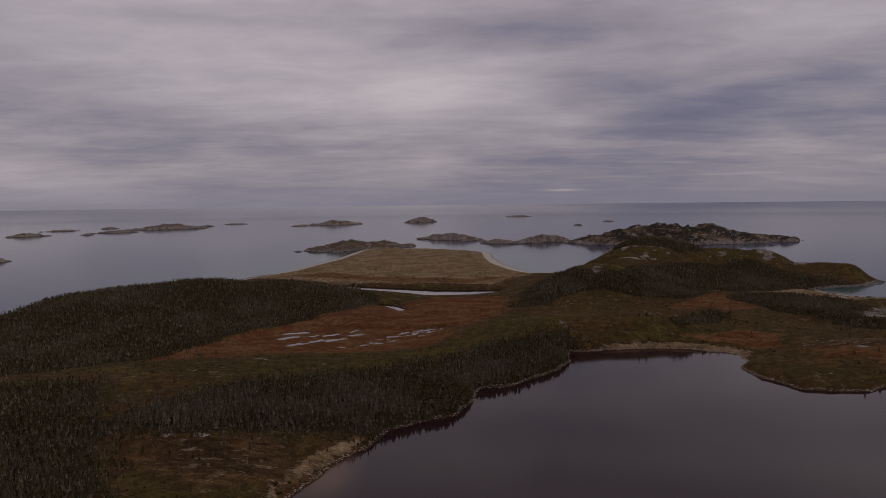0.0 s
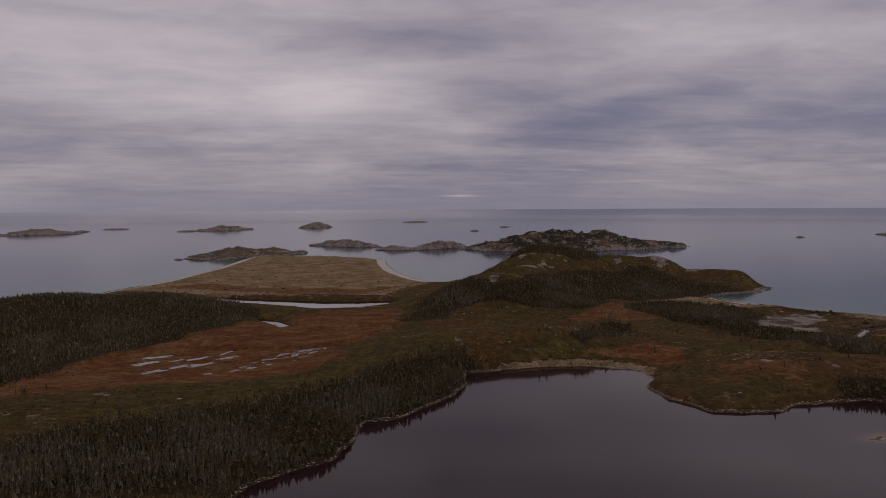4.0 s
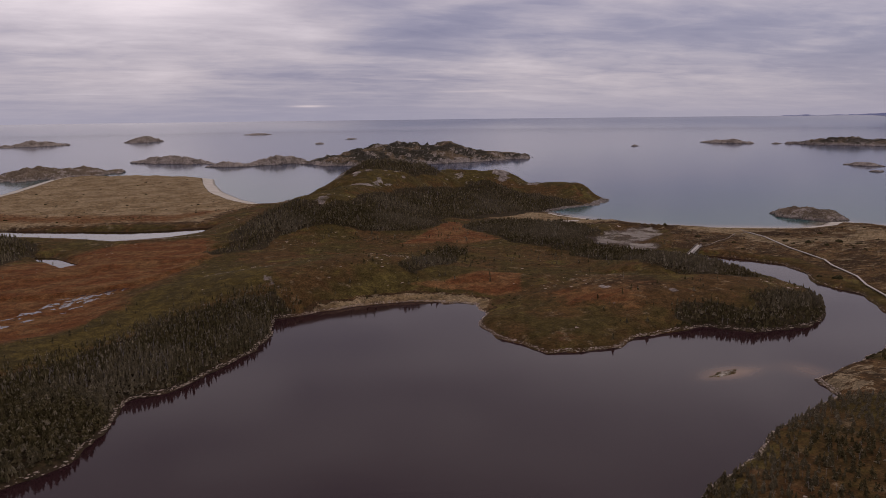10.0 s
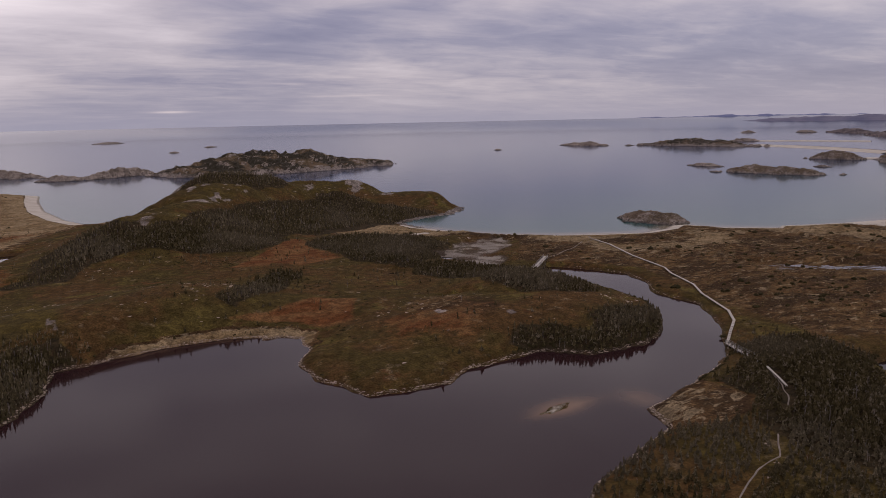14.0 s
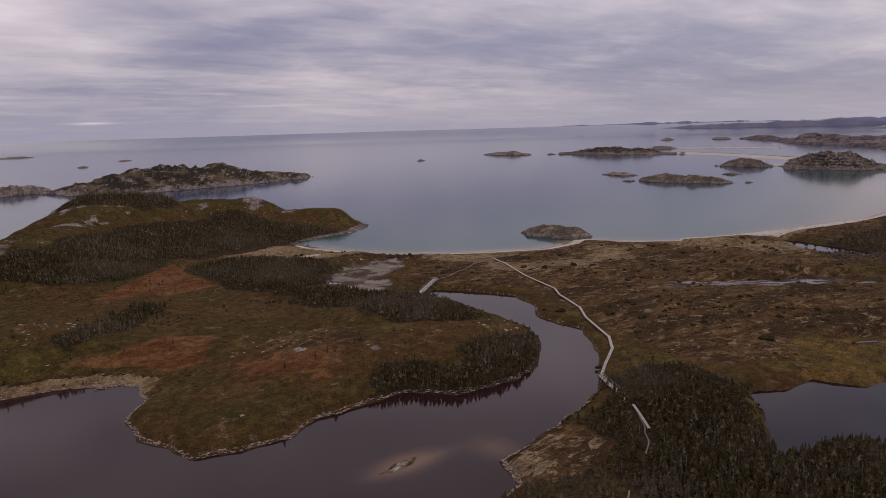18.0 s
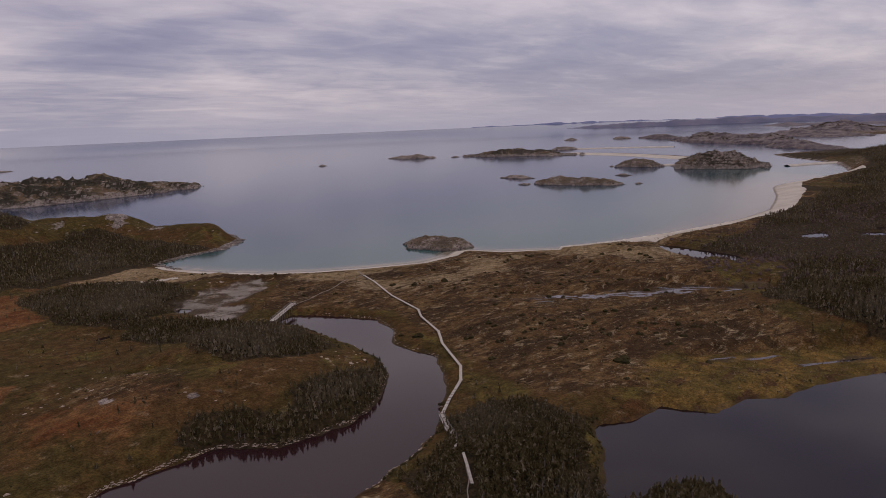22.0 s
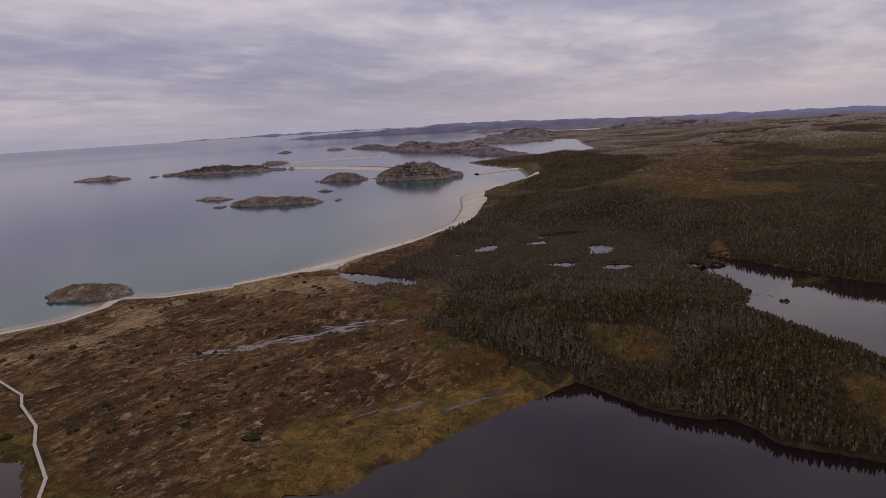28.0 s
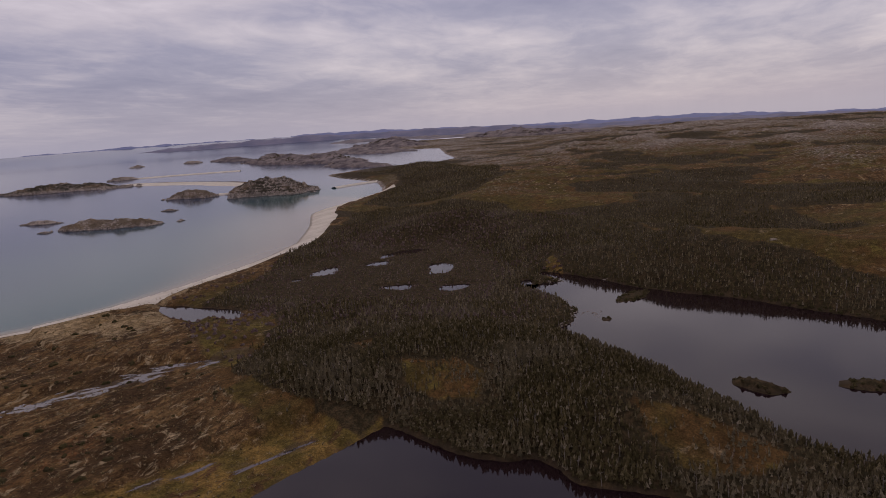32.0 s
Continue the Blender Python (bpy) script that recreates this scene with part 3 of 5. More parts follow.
def land(x, y):
    """Height of the ground, distance from the sea (positive inland) and from the ponds (positive within)."""
    sea = inside(MAINLAND, x, y, 400.0)
    beach = np.minimum(line_distance(BEACH_LINE, x, y), line_distance(TOMBOLO_LINE, x, y))
    soft = step(beach, 10, 40)
    sea = sea + soft * 9 * value_noise(x, y, 26, 4, 5)
    pond = np.full(x.shape, -60.0)
    for shape in POND_SHAPES:
        pond = np.maximum(pond, inside(shape, x, y))
    for n, p in enumerate(ISLETS):
        pond = np.minimum(pond, -inside(ring(*p, seed=70 + n), x, y))
    pond = pond + 3.6 * value_noise(x, y, 9, 3, 7, 0.6) * (1 - step(-pond, 10, 30))
    rise = np.zeros_like(x, dtype=float)
    for x0, y0, x1, y1, w, h in RIDGES:
        rise = np.maximum(rise, h * np.exp(-((line_distance([(x0, y0), (x1, y1)], x, y) / w) ** 2)))
    back = step(x, 560, 1100) * step(430 - y, 0, 260)
    away = np.hypot(x - 188, y - 68)
    hills = (15 + 14 * step(away, 800, 2300)) * inland_ridge(x, y) * (0.9 + 1.4 * value_noise(x, y, 520, 2, 15)) * (1 - 0.55 * step(away, 1300, 2600)) + 7 * np.abs(value_noise(x, y, 40, 4, 18, 0.6)) - 2
    rise += back * hills
    rise += 1.1 * value_noise(x, y, 14, 3, 2) * step(sea, 15, 60) + step(rise, 4, 14) * (6.5 * value_noise(x, y, 38, 4, 11) + 2.5 * value_noise(x, y, 11, 3, 12))
    level = 2.6 * (1 - np.exp(-np.maximum(sea, 0) / 16)) + rise * step(sea, -2, 17)
    # a low dune crest behind the beach
    level += 1.8 * np.exp(-(((sea - 26) / 9) ** 2)) * (1 - soft * 0.8) * (1 + 2.0 * value_noise(x, y, 12, 3, 4))
    z = np.where(sea > 0, level, np.maximum(sea * 0.14, -6))
    # level bog, and the wet hollow of the dune field
    z = z + (0.75 - z) * step(inside(FLAT_BOG, x, y), -12, 6) * (sea > 5)
    z = z + (1.0 - z) * step(16 - line_distance(CREEK_LINE, x, y), 0, 8)
    z = z + (1.55 - z) * step(26 - line_distance(WALK, x, y), 0, 18) * step(sea, 8, 24)
    z = z + (0.7 - z) * step(inside(WET_WOODS, x, y), -42, 8)
    z = z + (0.42 - z) * step(inside(FLAT, x, y), -6, 4) * (sea > 5)
    d = np.maximum(-pond, 0)
    z = np.where(d < 59, 0.2 + np.maximum(z - 0.2, 0) * (1 - np.exp(-d / 11)) + (0.35 + 1.0 * step(-inside(SOFT_SHORE, x, y), 0, 12) * step(-inside(FLAT_GOLD, x, y), 12, 30)) * step(np.hypot(x - 164, y - 219), 11, 17) * (1 - np.exp(-d / 1.1)) * (sea > 2), z)
    z = np.where(np.hypot(x - 164, y - 219) < 13, np.minimum(z, 0.27), z)
    z = np.where((np.hypot(x - 526, y - 80) < 24) & (pond > -12), np.minimum(z, 0.6 + 0.5 * value_noise(x, y, 6, 2, 8)), z)
    z = np.where(pond > 0, np.maximum(0.2 - pond * 0.35, -2.0), z)
    z = np.where(sea > 0, z, np.minimum(z, sea * 0.14))
    z = z + (0.65 - z) * step(inside(FLAT_GOLD, x, y), -3, 3) * step(-pond, 1.5, 5)
    return z, sea, pond


# ---- meshes from arrays ----
def array_mesh(name, verts, faces, material, smooth=True, cover=None):
    """A mesh from an (n, 3) array of places and an (m, 3 or 4) array of corners."""
    me = bpy.data.meshes.new(name)
    verts, faces = np.asarray(verts, np.float32), np.asarray(faces, np.int32)
    m, k = faces.shape
    me.vertices.add(len(verts))
    me.vertices.foreach_set("co", verts.ravel())
    me.loops.add(m * k)
    me.loops.foreach_set("vertex_index", faces.ravel())
    me.polygons.add(m)
    me.polygons.foreach_set("loop_start", np.arange(0, m * k, k, dtype=np.int32))
    me.polygons.foreach_set("loop_total", np.full(m, k, np.int32))
    me.polygons.foreach_set("use_smooth", np.full(m, smooth))
    me.update(calc_edges=True)
    for key, values in (cover or {}).items():
        a = me.attributes.new(key, "FLOAT_COLOR", "POINT")
        a.data.foreach_set("color", np.asarray(values, np.float32).ravel())
    me.materials.append(material)
    return me


def grid_faces(nx, ny, keep=None):
    a = (np.arange(nx - 1)[:, None] * ny + np.arange(ny - 1)[None, :])
    f = np.stack([a, a + ny, a + ny + 1, a + 1], -1).reshape(-1, 4)
    return f if keep is None else f[keep.reshape(-1)]


def compact(verts, faces, *extra):
    used = np.unique(faces)
    back = np.zeros(len(verts), np.int64)
    back[used] = np.arange(len(used))
    return (verts[used], back[faces], *[e[used] for e in extra])


def axis_of(low, core_low, core_high, high, fine, growth=1.07, beyond=()):
    mid = list(np.arange(core_low, core_high + fine / 2, fine)) + list(beyond)
    up, down, s = [], [], fine
    v = mid[-1]
    while v < high:
        s *= growth
        v += min(s, 24)
        up.append(v)
    s, v = fine, mid[0]
    while v > low:
        s *= growth
        v -= min(s, 24)
        down.append(v)
    return np.array(down[::-1] + mid + up)


# land cover: outlines on the plan
FOREST_SHORE = [(58, 332), (26, 319), (-4, 288), (-22, 268), (-50, 250), (-80, 226), (-100, 205), (-88, 182), (-50, 186), (-30, 198), (-12, 206), (8, 218), (18, 252), (42, 272), (58, 290), (62, 322)]
FOREST_NEAR = [(-170, 250), (-118, 240), (-100, 205), (-88, 188), (-78, 160), (-60, 120), (-100, 60), (-220, 80), (-300, 260), (-250, 330), (-160, 300)]
FOREST_RIDGE = [(-262, 400), (-252, 470), (-236, 520), (-190, 606), (-130, 590), (-100, 572), (-70, 545), (-42, 500), (-50, 440), (-82, 396), (-104, 352), (-120, 285), (-160, 270), (-240, 330)]
FOREST_HEAD = [(36, 440), (49, 470), (60, 515), (84, 532), (98, 514), (108, 499), (120, 504), (136, 527), (157, 555), (173, 572), (193, 586), (215, 601), (234, 615), (253, 627), (272, 631), (290, 612), (306, 588), (324, 556), (298, 543), (264, 518), (232, 504), (204, 499), (193, 508), (186, 498), (177, 486), (166, 474), (152, 468), (127, 465), (105, 478), (80, 470), (62, 442)]
FOREST_KNOB = [(138, 606), (160, 640), (176, 655), (215, 662), (236, 642), (222, 618), (196, 606), (165, 598)]
FOREST_MOUTH = [(190, 478), (204, 487), (232, 494), (246, 478), (252, 446), (255, 424), (246, 404), (234, 394), (216, 388), (200, 394), (188, 408), (188, 440)]
FOREST_CREEK = [(200, 398), (216, 390), (232, 372), (246, 354), (256, 326), (252, 296), (238, 286), (222, 284), (208, 298), (207, 330), (205, 352), (200, 368), (208, 380)]
FOREST_HEATH = [(107, 347), (127, 378), (151, 408), (158, 392), (142, 365), (123, 342), (114, 340)]
FOREST_PEN = [(176, 260), (190, 272), (206, 258), (226, 272), (246, 270), (252, 284), (262, 292), (258, 262), (240, 246), (218, 237), (198, 239), (186, 250)]
FOREST_CAPE = [(226, 212), (240, 224), (250, 224), (259, 212), (260, 200), (254, 190), (240, 176), (226, 150), (190, 150), (186, 176), (200, 196), (206, 208)]
FOREST_EAST = [(376, 148), (362, 150), (372, 170), (384, 196), (400, 218), (430, 222), (470, 236), (490, 262), (500, 300), (560, 300), (640, 322), (720, 326), (790, 340), (836, 356), (840, 300), (790, 190), (730, 90), (610, 40), (540, -30), (480, -90), (400, -80), (336, 20), (326, 40), (328, 88), (338, 100), (340, 120), (352, 138)]
CLEARING_A = [(401, 152), (404, 131), (394, 120), (380, 118), (375, 130), (386, 146)]
CLEARING_B = [(376, 78), (373, 60), (367, 40), (358, 30), (349, 46), (352, 60), (361, 70)]
CLEARING_C = [(410, 172), (418, 166), (408, 160), (400, 166)]
CLEARING_D = [(760, 190), (900, 200), (900, -200), (560, -200), (510, -30), (545, 2), (578, 44), (636, 72), (750, 112)]
BOG_WEST = [(-128, 288), (-108, 361), (-76, 412), (-46, 446), (-4, 484), (40, 486), (44, 440), (24, 404), (2, 376), (8, 342), (-14, 318), (-46, 306), (-72, 293), (-102, 272)]
BOG_HEAD = [(111, 334), (126, 336), (146, 345), (160, 336), (148, 312), (138, 312), (132, 322), (119, 330)]
BOG_PATCH = [(136, 432), (154, 454), (166, 469), (187, 499), (192, 490), (188, 462), (187, 420), (165, 414), (152, 428)]
MEADOW_RIM = [(-150, 640), (-98, 612), (-38, 578), (20, 560), (60, 600), (74, 640), (20, 606), (-60, 632), (-120, 690)]
PALE_PEN = [(163, 310), (176, 323), (190, 317), (200, 300), (196, 286), (194, 274), (172, 280), (163, 291)]
HEAD_TOP = [(84, 505), (108, 497), (150, 548), (200, 592), (270, 632), (345, 590), (365, 612), (330, 670), (220, 735), (110, 690), (90, 600)]
BOG_EAST = [(300, 236), (330, 250), (360, 240), (372, 215), (340, 214), (312, 214)]
GREEN_WEST = [(-80, 262), (-72, 300), (-45, 302), (-15, 314), (4, 350), (30, 396), (60, 400), (60, 340), (26, 322), (-6, 288), (-28, 268), (-60, 232)]
GRASS_MAIN = [(274, 520), (262, 470), (240, 452), (228, 470), (222, 495), (252, 500), (300, 500), (640, 360), (560, 320), (500, 316), (452, 268), (412, 232), (380, 205), (360, 178), (330, 180), (290, 196), (262, 214), (276, 262), (296, 322), (280, 352), (258, 366), (278, 392), (294, 415), (284, 440), (264, 446)]
GRASS_MEADOW = [(-184, 640), (-120, 600), (-60, 584), (40, 560), (60, 600), (92, 668), (60, 780), (50, 960), (-60, 1050), (-130, 1040), (-150, 800)]
GRASS_CAPE = [(176, 204), (186, 207), (196, 209), (207, 214), (203, 205), (203, 198), (203, 191), (194, 187), (183, 188), (176, 194)]
GRASS_SHORE = [(66, 318), (74, 330), (97, 336), (119, 335), (136, 329), (144, 312), (132, 300), (124, 302), (124, 314)]
GRASS_NEAR = [(-88, 188), (-60, 196), (-26, 196), (-30, 178), (-38, 160), (-56, 150), (-74, 162)]
GOLD_FRINGE = [(284, 184), (292, 202), (313, 212), (332, 200), (354, 182), (372, 166), (374, 147), (358, 150), (342, 158), (326, 166), (310, 166), (302, 174), (290, 176)]
BROWN_PEN = [(150, 304), (187, 312), (200, 290), (190, 272), (147, 250), (122, 250), (122, 264), (138, 284)]
FOREST_HOOK = [(856, 322), (900, 372), (1000, 388), (1110, 405), (1230, 455), (1330, 560), (1420, 600), (1400, 440), (1300, 300), (1000, 240), (860, 270)]
FOREST_SPUR = [(190, 150), (228, 170), (243, 168), (254, 157), (242, 135), (200, 120)]
FORESTS = [FOREST_SPUR, FOREST_HOOK, FOREST_SHORE, FOREST_NEAR, FOREST_RIDGE, FOREST_HEAD, FOREST_KNOB, FOREST_MOUTH, FOREST_CREEK, FOREST_HEATH, FOREST_PEN, FOREST_CAPE, FOREST_EAST]
BEACH_LAWN = [(212, 512), (262, 528), (282, 496), (300, 458), (300, 440), (286, 442), (262, 448), (240, 456), (226, 480)]
GOLD_TARN = [(593, 131), (560, 127), (545, 121), (562, 117), (582, 118), (600, 127)]
CLEARINGS = [BOG_PATCH, GOLD_TARN, CLEARING_A, CLEARING_B, CLEARING_C, CLEARING_D, GRASS_CAPE, GRASS_NEAR]
BOARDWALK_LINE = [(331, 392), (322, 371), (309.5, 341), (301.5, 313), (295.5, 304), (286, 283), (278, 272), (266, 250), (257.5, 241), (252, 237.3), (247, 234), (242.5, 231), (238, 228)]
TRAILS = [[(336, 404), (333, 396), (331, 392)], [(333, 396), (318, 388), (300, 374), (284, 366), (272, 362)], [(221, 201), (214, 192.5), (209, 187), (203, 183)], [(189, 176), (180, 169), (172, 168), (160, 163), (150, 152)], [(190, 574), (201, 572), (205, 580)], [(-10, 500), (40, 497)]]


def wooded(x, y):
    """How firmly a place lies in the woods: over 0 within, in metres from their edge."""
    d = np.full(x.shape, -60.0)
    for f in FORESTS:
        d = np.maximum(d, inside(f, x, y))
    for c in CLEARINGS:
        d = np.minimum(d, 3 - inside(c, x, y))
    far = (x > 640) & (d < 0)
    patch = value_noise(x, y, 150, 4, 21)
    d = np.where(far & (y < 420), np.maximum(d, (0.6 * patch + 0.34 * (0.42 - inland_ridge(x, y)) - 0.085 * step(x, 680, 860) + 0.05 * step(x, 1000, 1400)) * 130 - 40 * step(330 - y, 60, 0)), d)
    return d + 13 * value_noise(x, y, 17, 4, 13, 0.6)


def soft_mask(poly, x, y, blur):
    return step(inside(poly, x, y), -blur, blur)


xs, ys = axis_of(-1500, -290, 600, 3250, 2.0, 1.07, np.arange(603.5, 1110, 3.5)), axis_of(-2600, 62, 720, 1085, 2.0)
gx, gy = np.meshgrid(xs, ys, indexing="ij")
gz, gsea, gpond = land(gx, gy)
wood = wooded(gx, gy)


def ground_cover():
    none = np.zeros_like(gx)
    beach = line_distance(BEACH_LINE, gx, gy)
    spit = line_distance(TOMBOLO_LINE, gx, gy)
    width = 10 + 6 * value_noise(gx, gy, 60, 2, 31) + 9 * step(gx, 430, 620) + 6 * np.exp(-(((gx - 830) / 80) ** 2)) + 8 * np.exp(-(((gx - 500) / 40) ** 2))
    sand = np.maximum(step(width - gsea, -2, 3) * step(40 - beach, 0, 10) * step(524 - gy, 0, 8), step(14 + 5 * value_noise(gx, gy, 50, 2, 29) - gsea, -2, 3) * step(40 - spit, 0, 10))
    flat = step(inside(FLAT, gx, gy) + 14 * value_noise(gx, gy, 13, 4, 39), -1, 4)
    sand = np.maximum(sand, flat * (0.50 + 0.7 * value_noise(gx, gy, 9, 4, 33)))
    sand = np.maximum(sand, soft_mask(BEACH_LAWN, gx, gy, 5) * step(value_noise(gx, gy, 16, 4, 34, 0.6), 0.12, 0.2) * 0.8)
    west = line_distance(COAST_WEST[3:6], gx, gy)
    sand = np.maximum(sand, step(9 - west, -2, 2) * step(470 - gy, 0, 30))
    sand = np.maximum(sand, 0.62 * soft_mask(ring(164, 219, 9, 2.5, 14, seed=70), gx, gy, 3))
    bog = none.copy()
    for b, much, blur in ((BOG_WEST, 1.0, 20), (BOG_HEAD, 0.95, 6), (BOG_PATCH, 1.1, 5), (MEADOW_RIM, 0.6, 16)):
        bog = np.maximum(bog, much * soft_mask(b, gx, gy, blur))
    bog = np.maximum(bog, 0.42 * soft_mask(BOG_EAST, gx, gy, 16))
    grass = none.copy()
    for g, s, much in ((GRASS_MAIN, 7, 1.0), (GRASS_MEADOW, 10, 2.0), (GRASS_CAPE, 4, 1.35), (GRASS_NEAR, 12, 0.55), (PALE_PEN, 8, 0.6), (BEACH_LAWN, 6, 1.8)):
        grass = np.maximum(grass, much * soft_mask(g, gx, gy, s))
    grass = np.maximum(grass, 1.9 * step(2.5 + 6 * value_noise(gx, gy, 22, 3, 35) - np.abs(gpond + 3), 0, 3) * soft_mask([(-44, 150), (-50, 180), (-30, 200), (-14, 204), (-20, 150)], gx, gy, 6))
    grass = np.maximum(grass, 1.9 * step(5.5 + 6 * value_noise(gx, gy, 15, 3, 38) + gpond, 0, 2) * soft_mask(GRASS_SHORE, gx, gy, 4))
    bog = np.maximum(bog, (0.42 + 0.8 * value_noise(gx, gy, 30, 3, 28)) * soft_mask(BROWN_PEN, gx, gy, 14))
    grass = np.maximum(grass, 0.8 * step(26 - np.abs(gsea - 12), 0, 12) * step(70 - np.minimum(beach, spit), 0, 20))
    grass = grass + 0.95 * step(105 - gsea, 0, 70) * (grass > 0.9) * (grass < 1.2) * step(value_noise(gx, gy, 30, 3, 37), -0.15, 0.2)
    grass = np.maximum(grass, step(gx, 640, 760) * (gy < 420) * 0.8 * step(value_noise(gx, gy, 70, 4, 25, 0.6), 0.0, 0.14))
    grass *= 1 - step(sand, 0.3, 0.6)
    steep = np.hypot(*[np.gradient(gz, a, axis=n) for n, a in enumerate((xs, ys))])
    rocky = 0.8 * value_noise(gx, gy, 24, 4, 41, 0.6) + 0.75 * value_noise(gx, gy, 7, 3, 43)
    rock = step(steep, 0.62, 1.0) * 0.45 * step(gz, 4, 7) * step(gx, 460, 380) + 0.66 * step(rocky, 0.24, 0.34) * step(gz, 2.6, 6) * step(700 - gx, 0, 60) * (1 - 0.7 * step(wood, 0, 6))
    shore = 0.7 * step(7 + 9 * step(-gx, 180, 220) - gsea, 0, 4) * step(gsea, -6, 0) * step(np.minimum(beach, spit), 18, 40)
    # bare inland rock; its share grows with distance, the grey standing in for haze
    far_rock_haze = step(gx, 640, 900) * (0.26 + 0.22 * inland_ridge(gx, gy) + 0.10 * step(gx, 1000, 2000)) * (1 - 0.8 * step(wood, 0, 6))
    rock = np.clip(np.maximum(np.maximum(rock, shore), far_rock_haze), 0, 1)
    forest = step(wood, -1, 4)
    forest = np.maximum(forest, step(gx, 640, 800) * step(0.6 * value_noise(gx, gy, 150, 4, 21) + 0.34 * (0.42 - inland_ridge(gx, gy)) - 0.085 * step(gx, 680, 860) + 0.05 * step(gx, 1000, 1400), -0.02, 0.03) * 0.95)
    crest = soft_mask(HEAD_TOP, gx, gy, 10)
    rock = np.maximum(rock, crest * 0.66 * step(rocky, 0.06, 0.22) * (1 - step(wood, 0, 6)))
    green = np.maximum(np.maximum(soft_mask(GREEN_WEST, gx, gy, 14), 0.55 * crest), 0.42 * step(value_noise(gx, gy, 90, 3, 51), 0.0, 0.17) * step(gx, 20, 60))
    muddy = step(4.5 + 12 * value_noise(gx, gy, 14, 4, 27) - line_distance(CREEK_LINE, gx, gy), -1, 3)
    wet = np.clip(0.75 * np.maximum(muddy, step(3 + 9 * value_noise(gx, gy, 8, 4, 26) - line_distance([(328, 198), (338, 187), (346, 171), (360, 163)], gx, gy), -1, 3)) + step(2.2 - np.abs(gpond), 0, 2) * 0.7 * (0.5 + 0.5 * step(np.hypot(gx - 164, gy - 219), 12, 16)) + (0.88 + 0.9 * value_noise(gx, gy, 9, 3, 36)) * flat + (gsea < 3.5) * step(3.5 - gsea, 0, 3) * step(40 - np.minimum(beach, spit), 0, 10) * 0.9, 0, 1)
    return np.stack([sand, bog * (1 - forest), grass * (1 - forest), rock], -1), np.stack([forest, gold_mask(), green, wet], -1)


def gold_mask():
    return np.maximum(soft_mask(GOLD_TARN, gx, gy, 3), gold_fringe())


def gold_fringe():
    return np.maximum(0.95 * soft_mask(GOLD_FRINGE, gx, gy, 14), step(2.5 + 2 * value_noise(gx, gy, 20, 2, 61) - np.maximum(-gpond, 0), -1, 1.5) * step(inside(GOLD_FRINGE, gx, gy), -12, 0))


cover_a, cover_b = ground_cover()
deep = gz < -2.6
keep = ~(deep[:-1, :-1] & deep[1:, :-1] & deep[1:, 1:] & deep[:-1, 1:])
v, f, ca, cb = compact(np.stack([gx, gy, gz], -1).reshape(-1, 3), grid_faces(len(xs), len(ys), keep), cover_a.reshape(-1, 4), cover_b.reshape(-1, 4))
tagged(new("ground", array_mesh("ground", v, f, GROUND, True, {"cover_a": ca, "cover_b": cb})), "coastal heath, bog, dune grass and pale sandy beach", "ground", kind="structure")


def sea_sheet():
    centre = (90.0, 60.0)
    radii = np.concatenate([[0.0], np.geomspace(60, 4880, 190)])
    turns = np.linspace(0, 2 * math.pi, 361)
    r, w = np.meshgrid(radii, turns, indexing="ij")
    inland = step(w, radians(62), radians(80)) * (1 - step(w, radians(200), radians(260)))
    r = np.minimum(r, 4880 - 2000 * inland)
    x, y = centre[0] + r * np.sin(w), centre[1] + r * np.cos(w)
    z = 46 * np.clip((r - 3500) / 1380, 0, 1) ** 2
    beach = np.minimum(line_distance(COAST_BEACH[:-1] + [(1050, 520)], x, y), line_distance(TOMBOLO_LINE[:-1], x, y) + 20)
    bay = np.exp(-beach / 150) + 0.35 * np.exp(-(np.hypot(x - 640, y - 520) / 220) ** 2)
    sandy = np.exp(-np.maximum(beach - 2, 0) / (8 + 99 * step(x, 480, 760) * (1 - step(x, 900, 1050))))
    cover = np.stack([np.clip(bay, 0, 1), np.clip(sandy, 0, 1), 0 * x, 0 * x + 1], -1)
    me = array_mesh("sea", np.stack([x, y, z], -1).reshape(-1, 3), grid_faces(len(radii), len(turns)), SEA, True, {"shallow": cover.reshape(-1, 4)})
    me.flip_normals()
    tagged(new("water_sea", me), "calm grey-blue sea, turquoise over sand", "sea", kind="structure")


sea_sheet()


def pond_sheet(name, shape, label, material=None):
    p = np.array(shape)
    x, y = np.meshgrid(np.arange(p[:, 0].min() - 6, p[:, 0].max() + 8, 4.0), np.arange(p[:, 1].min() - 6, p[:, 1].max() + 8, 4.0), indexing="ij")
    near = inside(shape, x, y) > -6
    keep = near[:-1, :-1] & near[1:, :-1] & near[1:, 1:] & near[:-1, 1:]
    if not keep.any():
        return
    bar = np.exp(-(((x - 165) / 11) ** 2 + ((y - 218.5) / 4.5) ** 2)) + 0.6 * np.exp(-(((x - 186) / 7) ** 2 + ((y - 212) / 9) ** 2)) + 0.7 * np.exp(-(((x + 30) / 9) ** 2 + ((y - 178) / 22) ** 2))
    v, f, bars = compact(np.stack([x, y, np.full_like(x, 0.2)], -1).reshape(-1, 3), grid_faces(*x.shape, keep), np.stack([bar, 0 * x, 0 * x, 0 * x + 1], -1).reshape(-1, 4))
    tagged(new(name, array_mesh(name, v, f, material or PEAT, True, {"shallow": bars})), label, "pond", kind="structure")


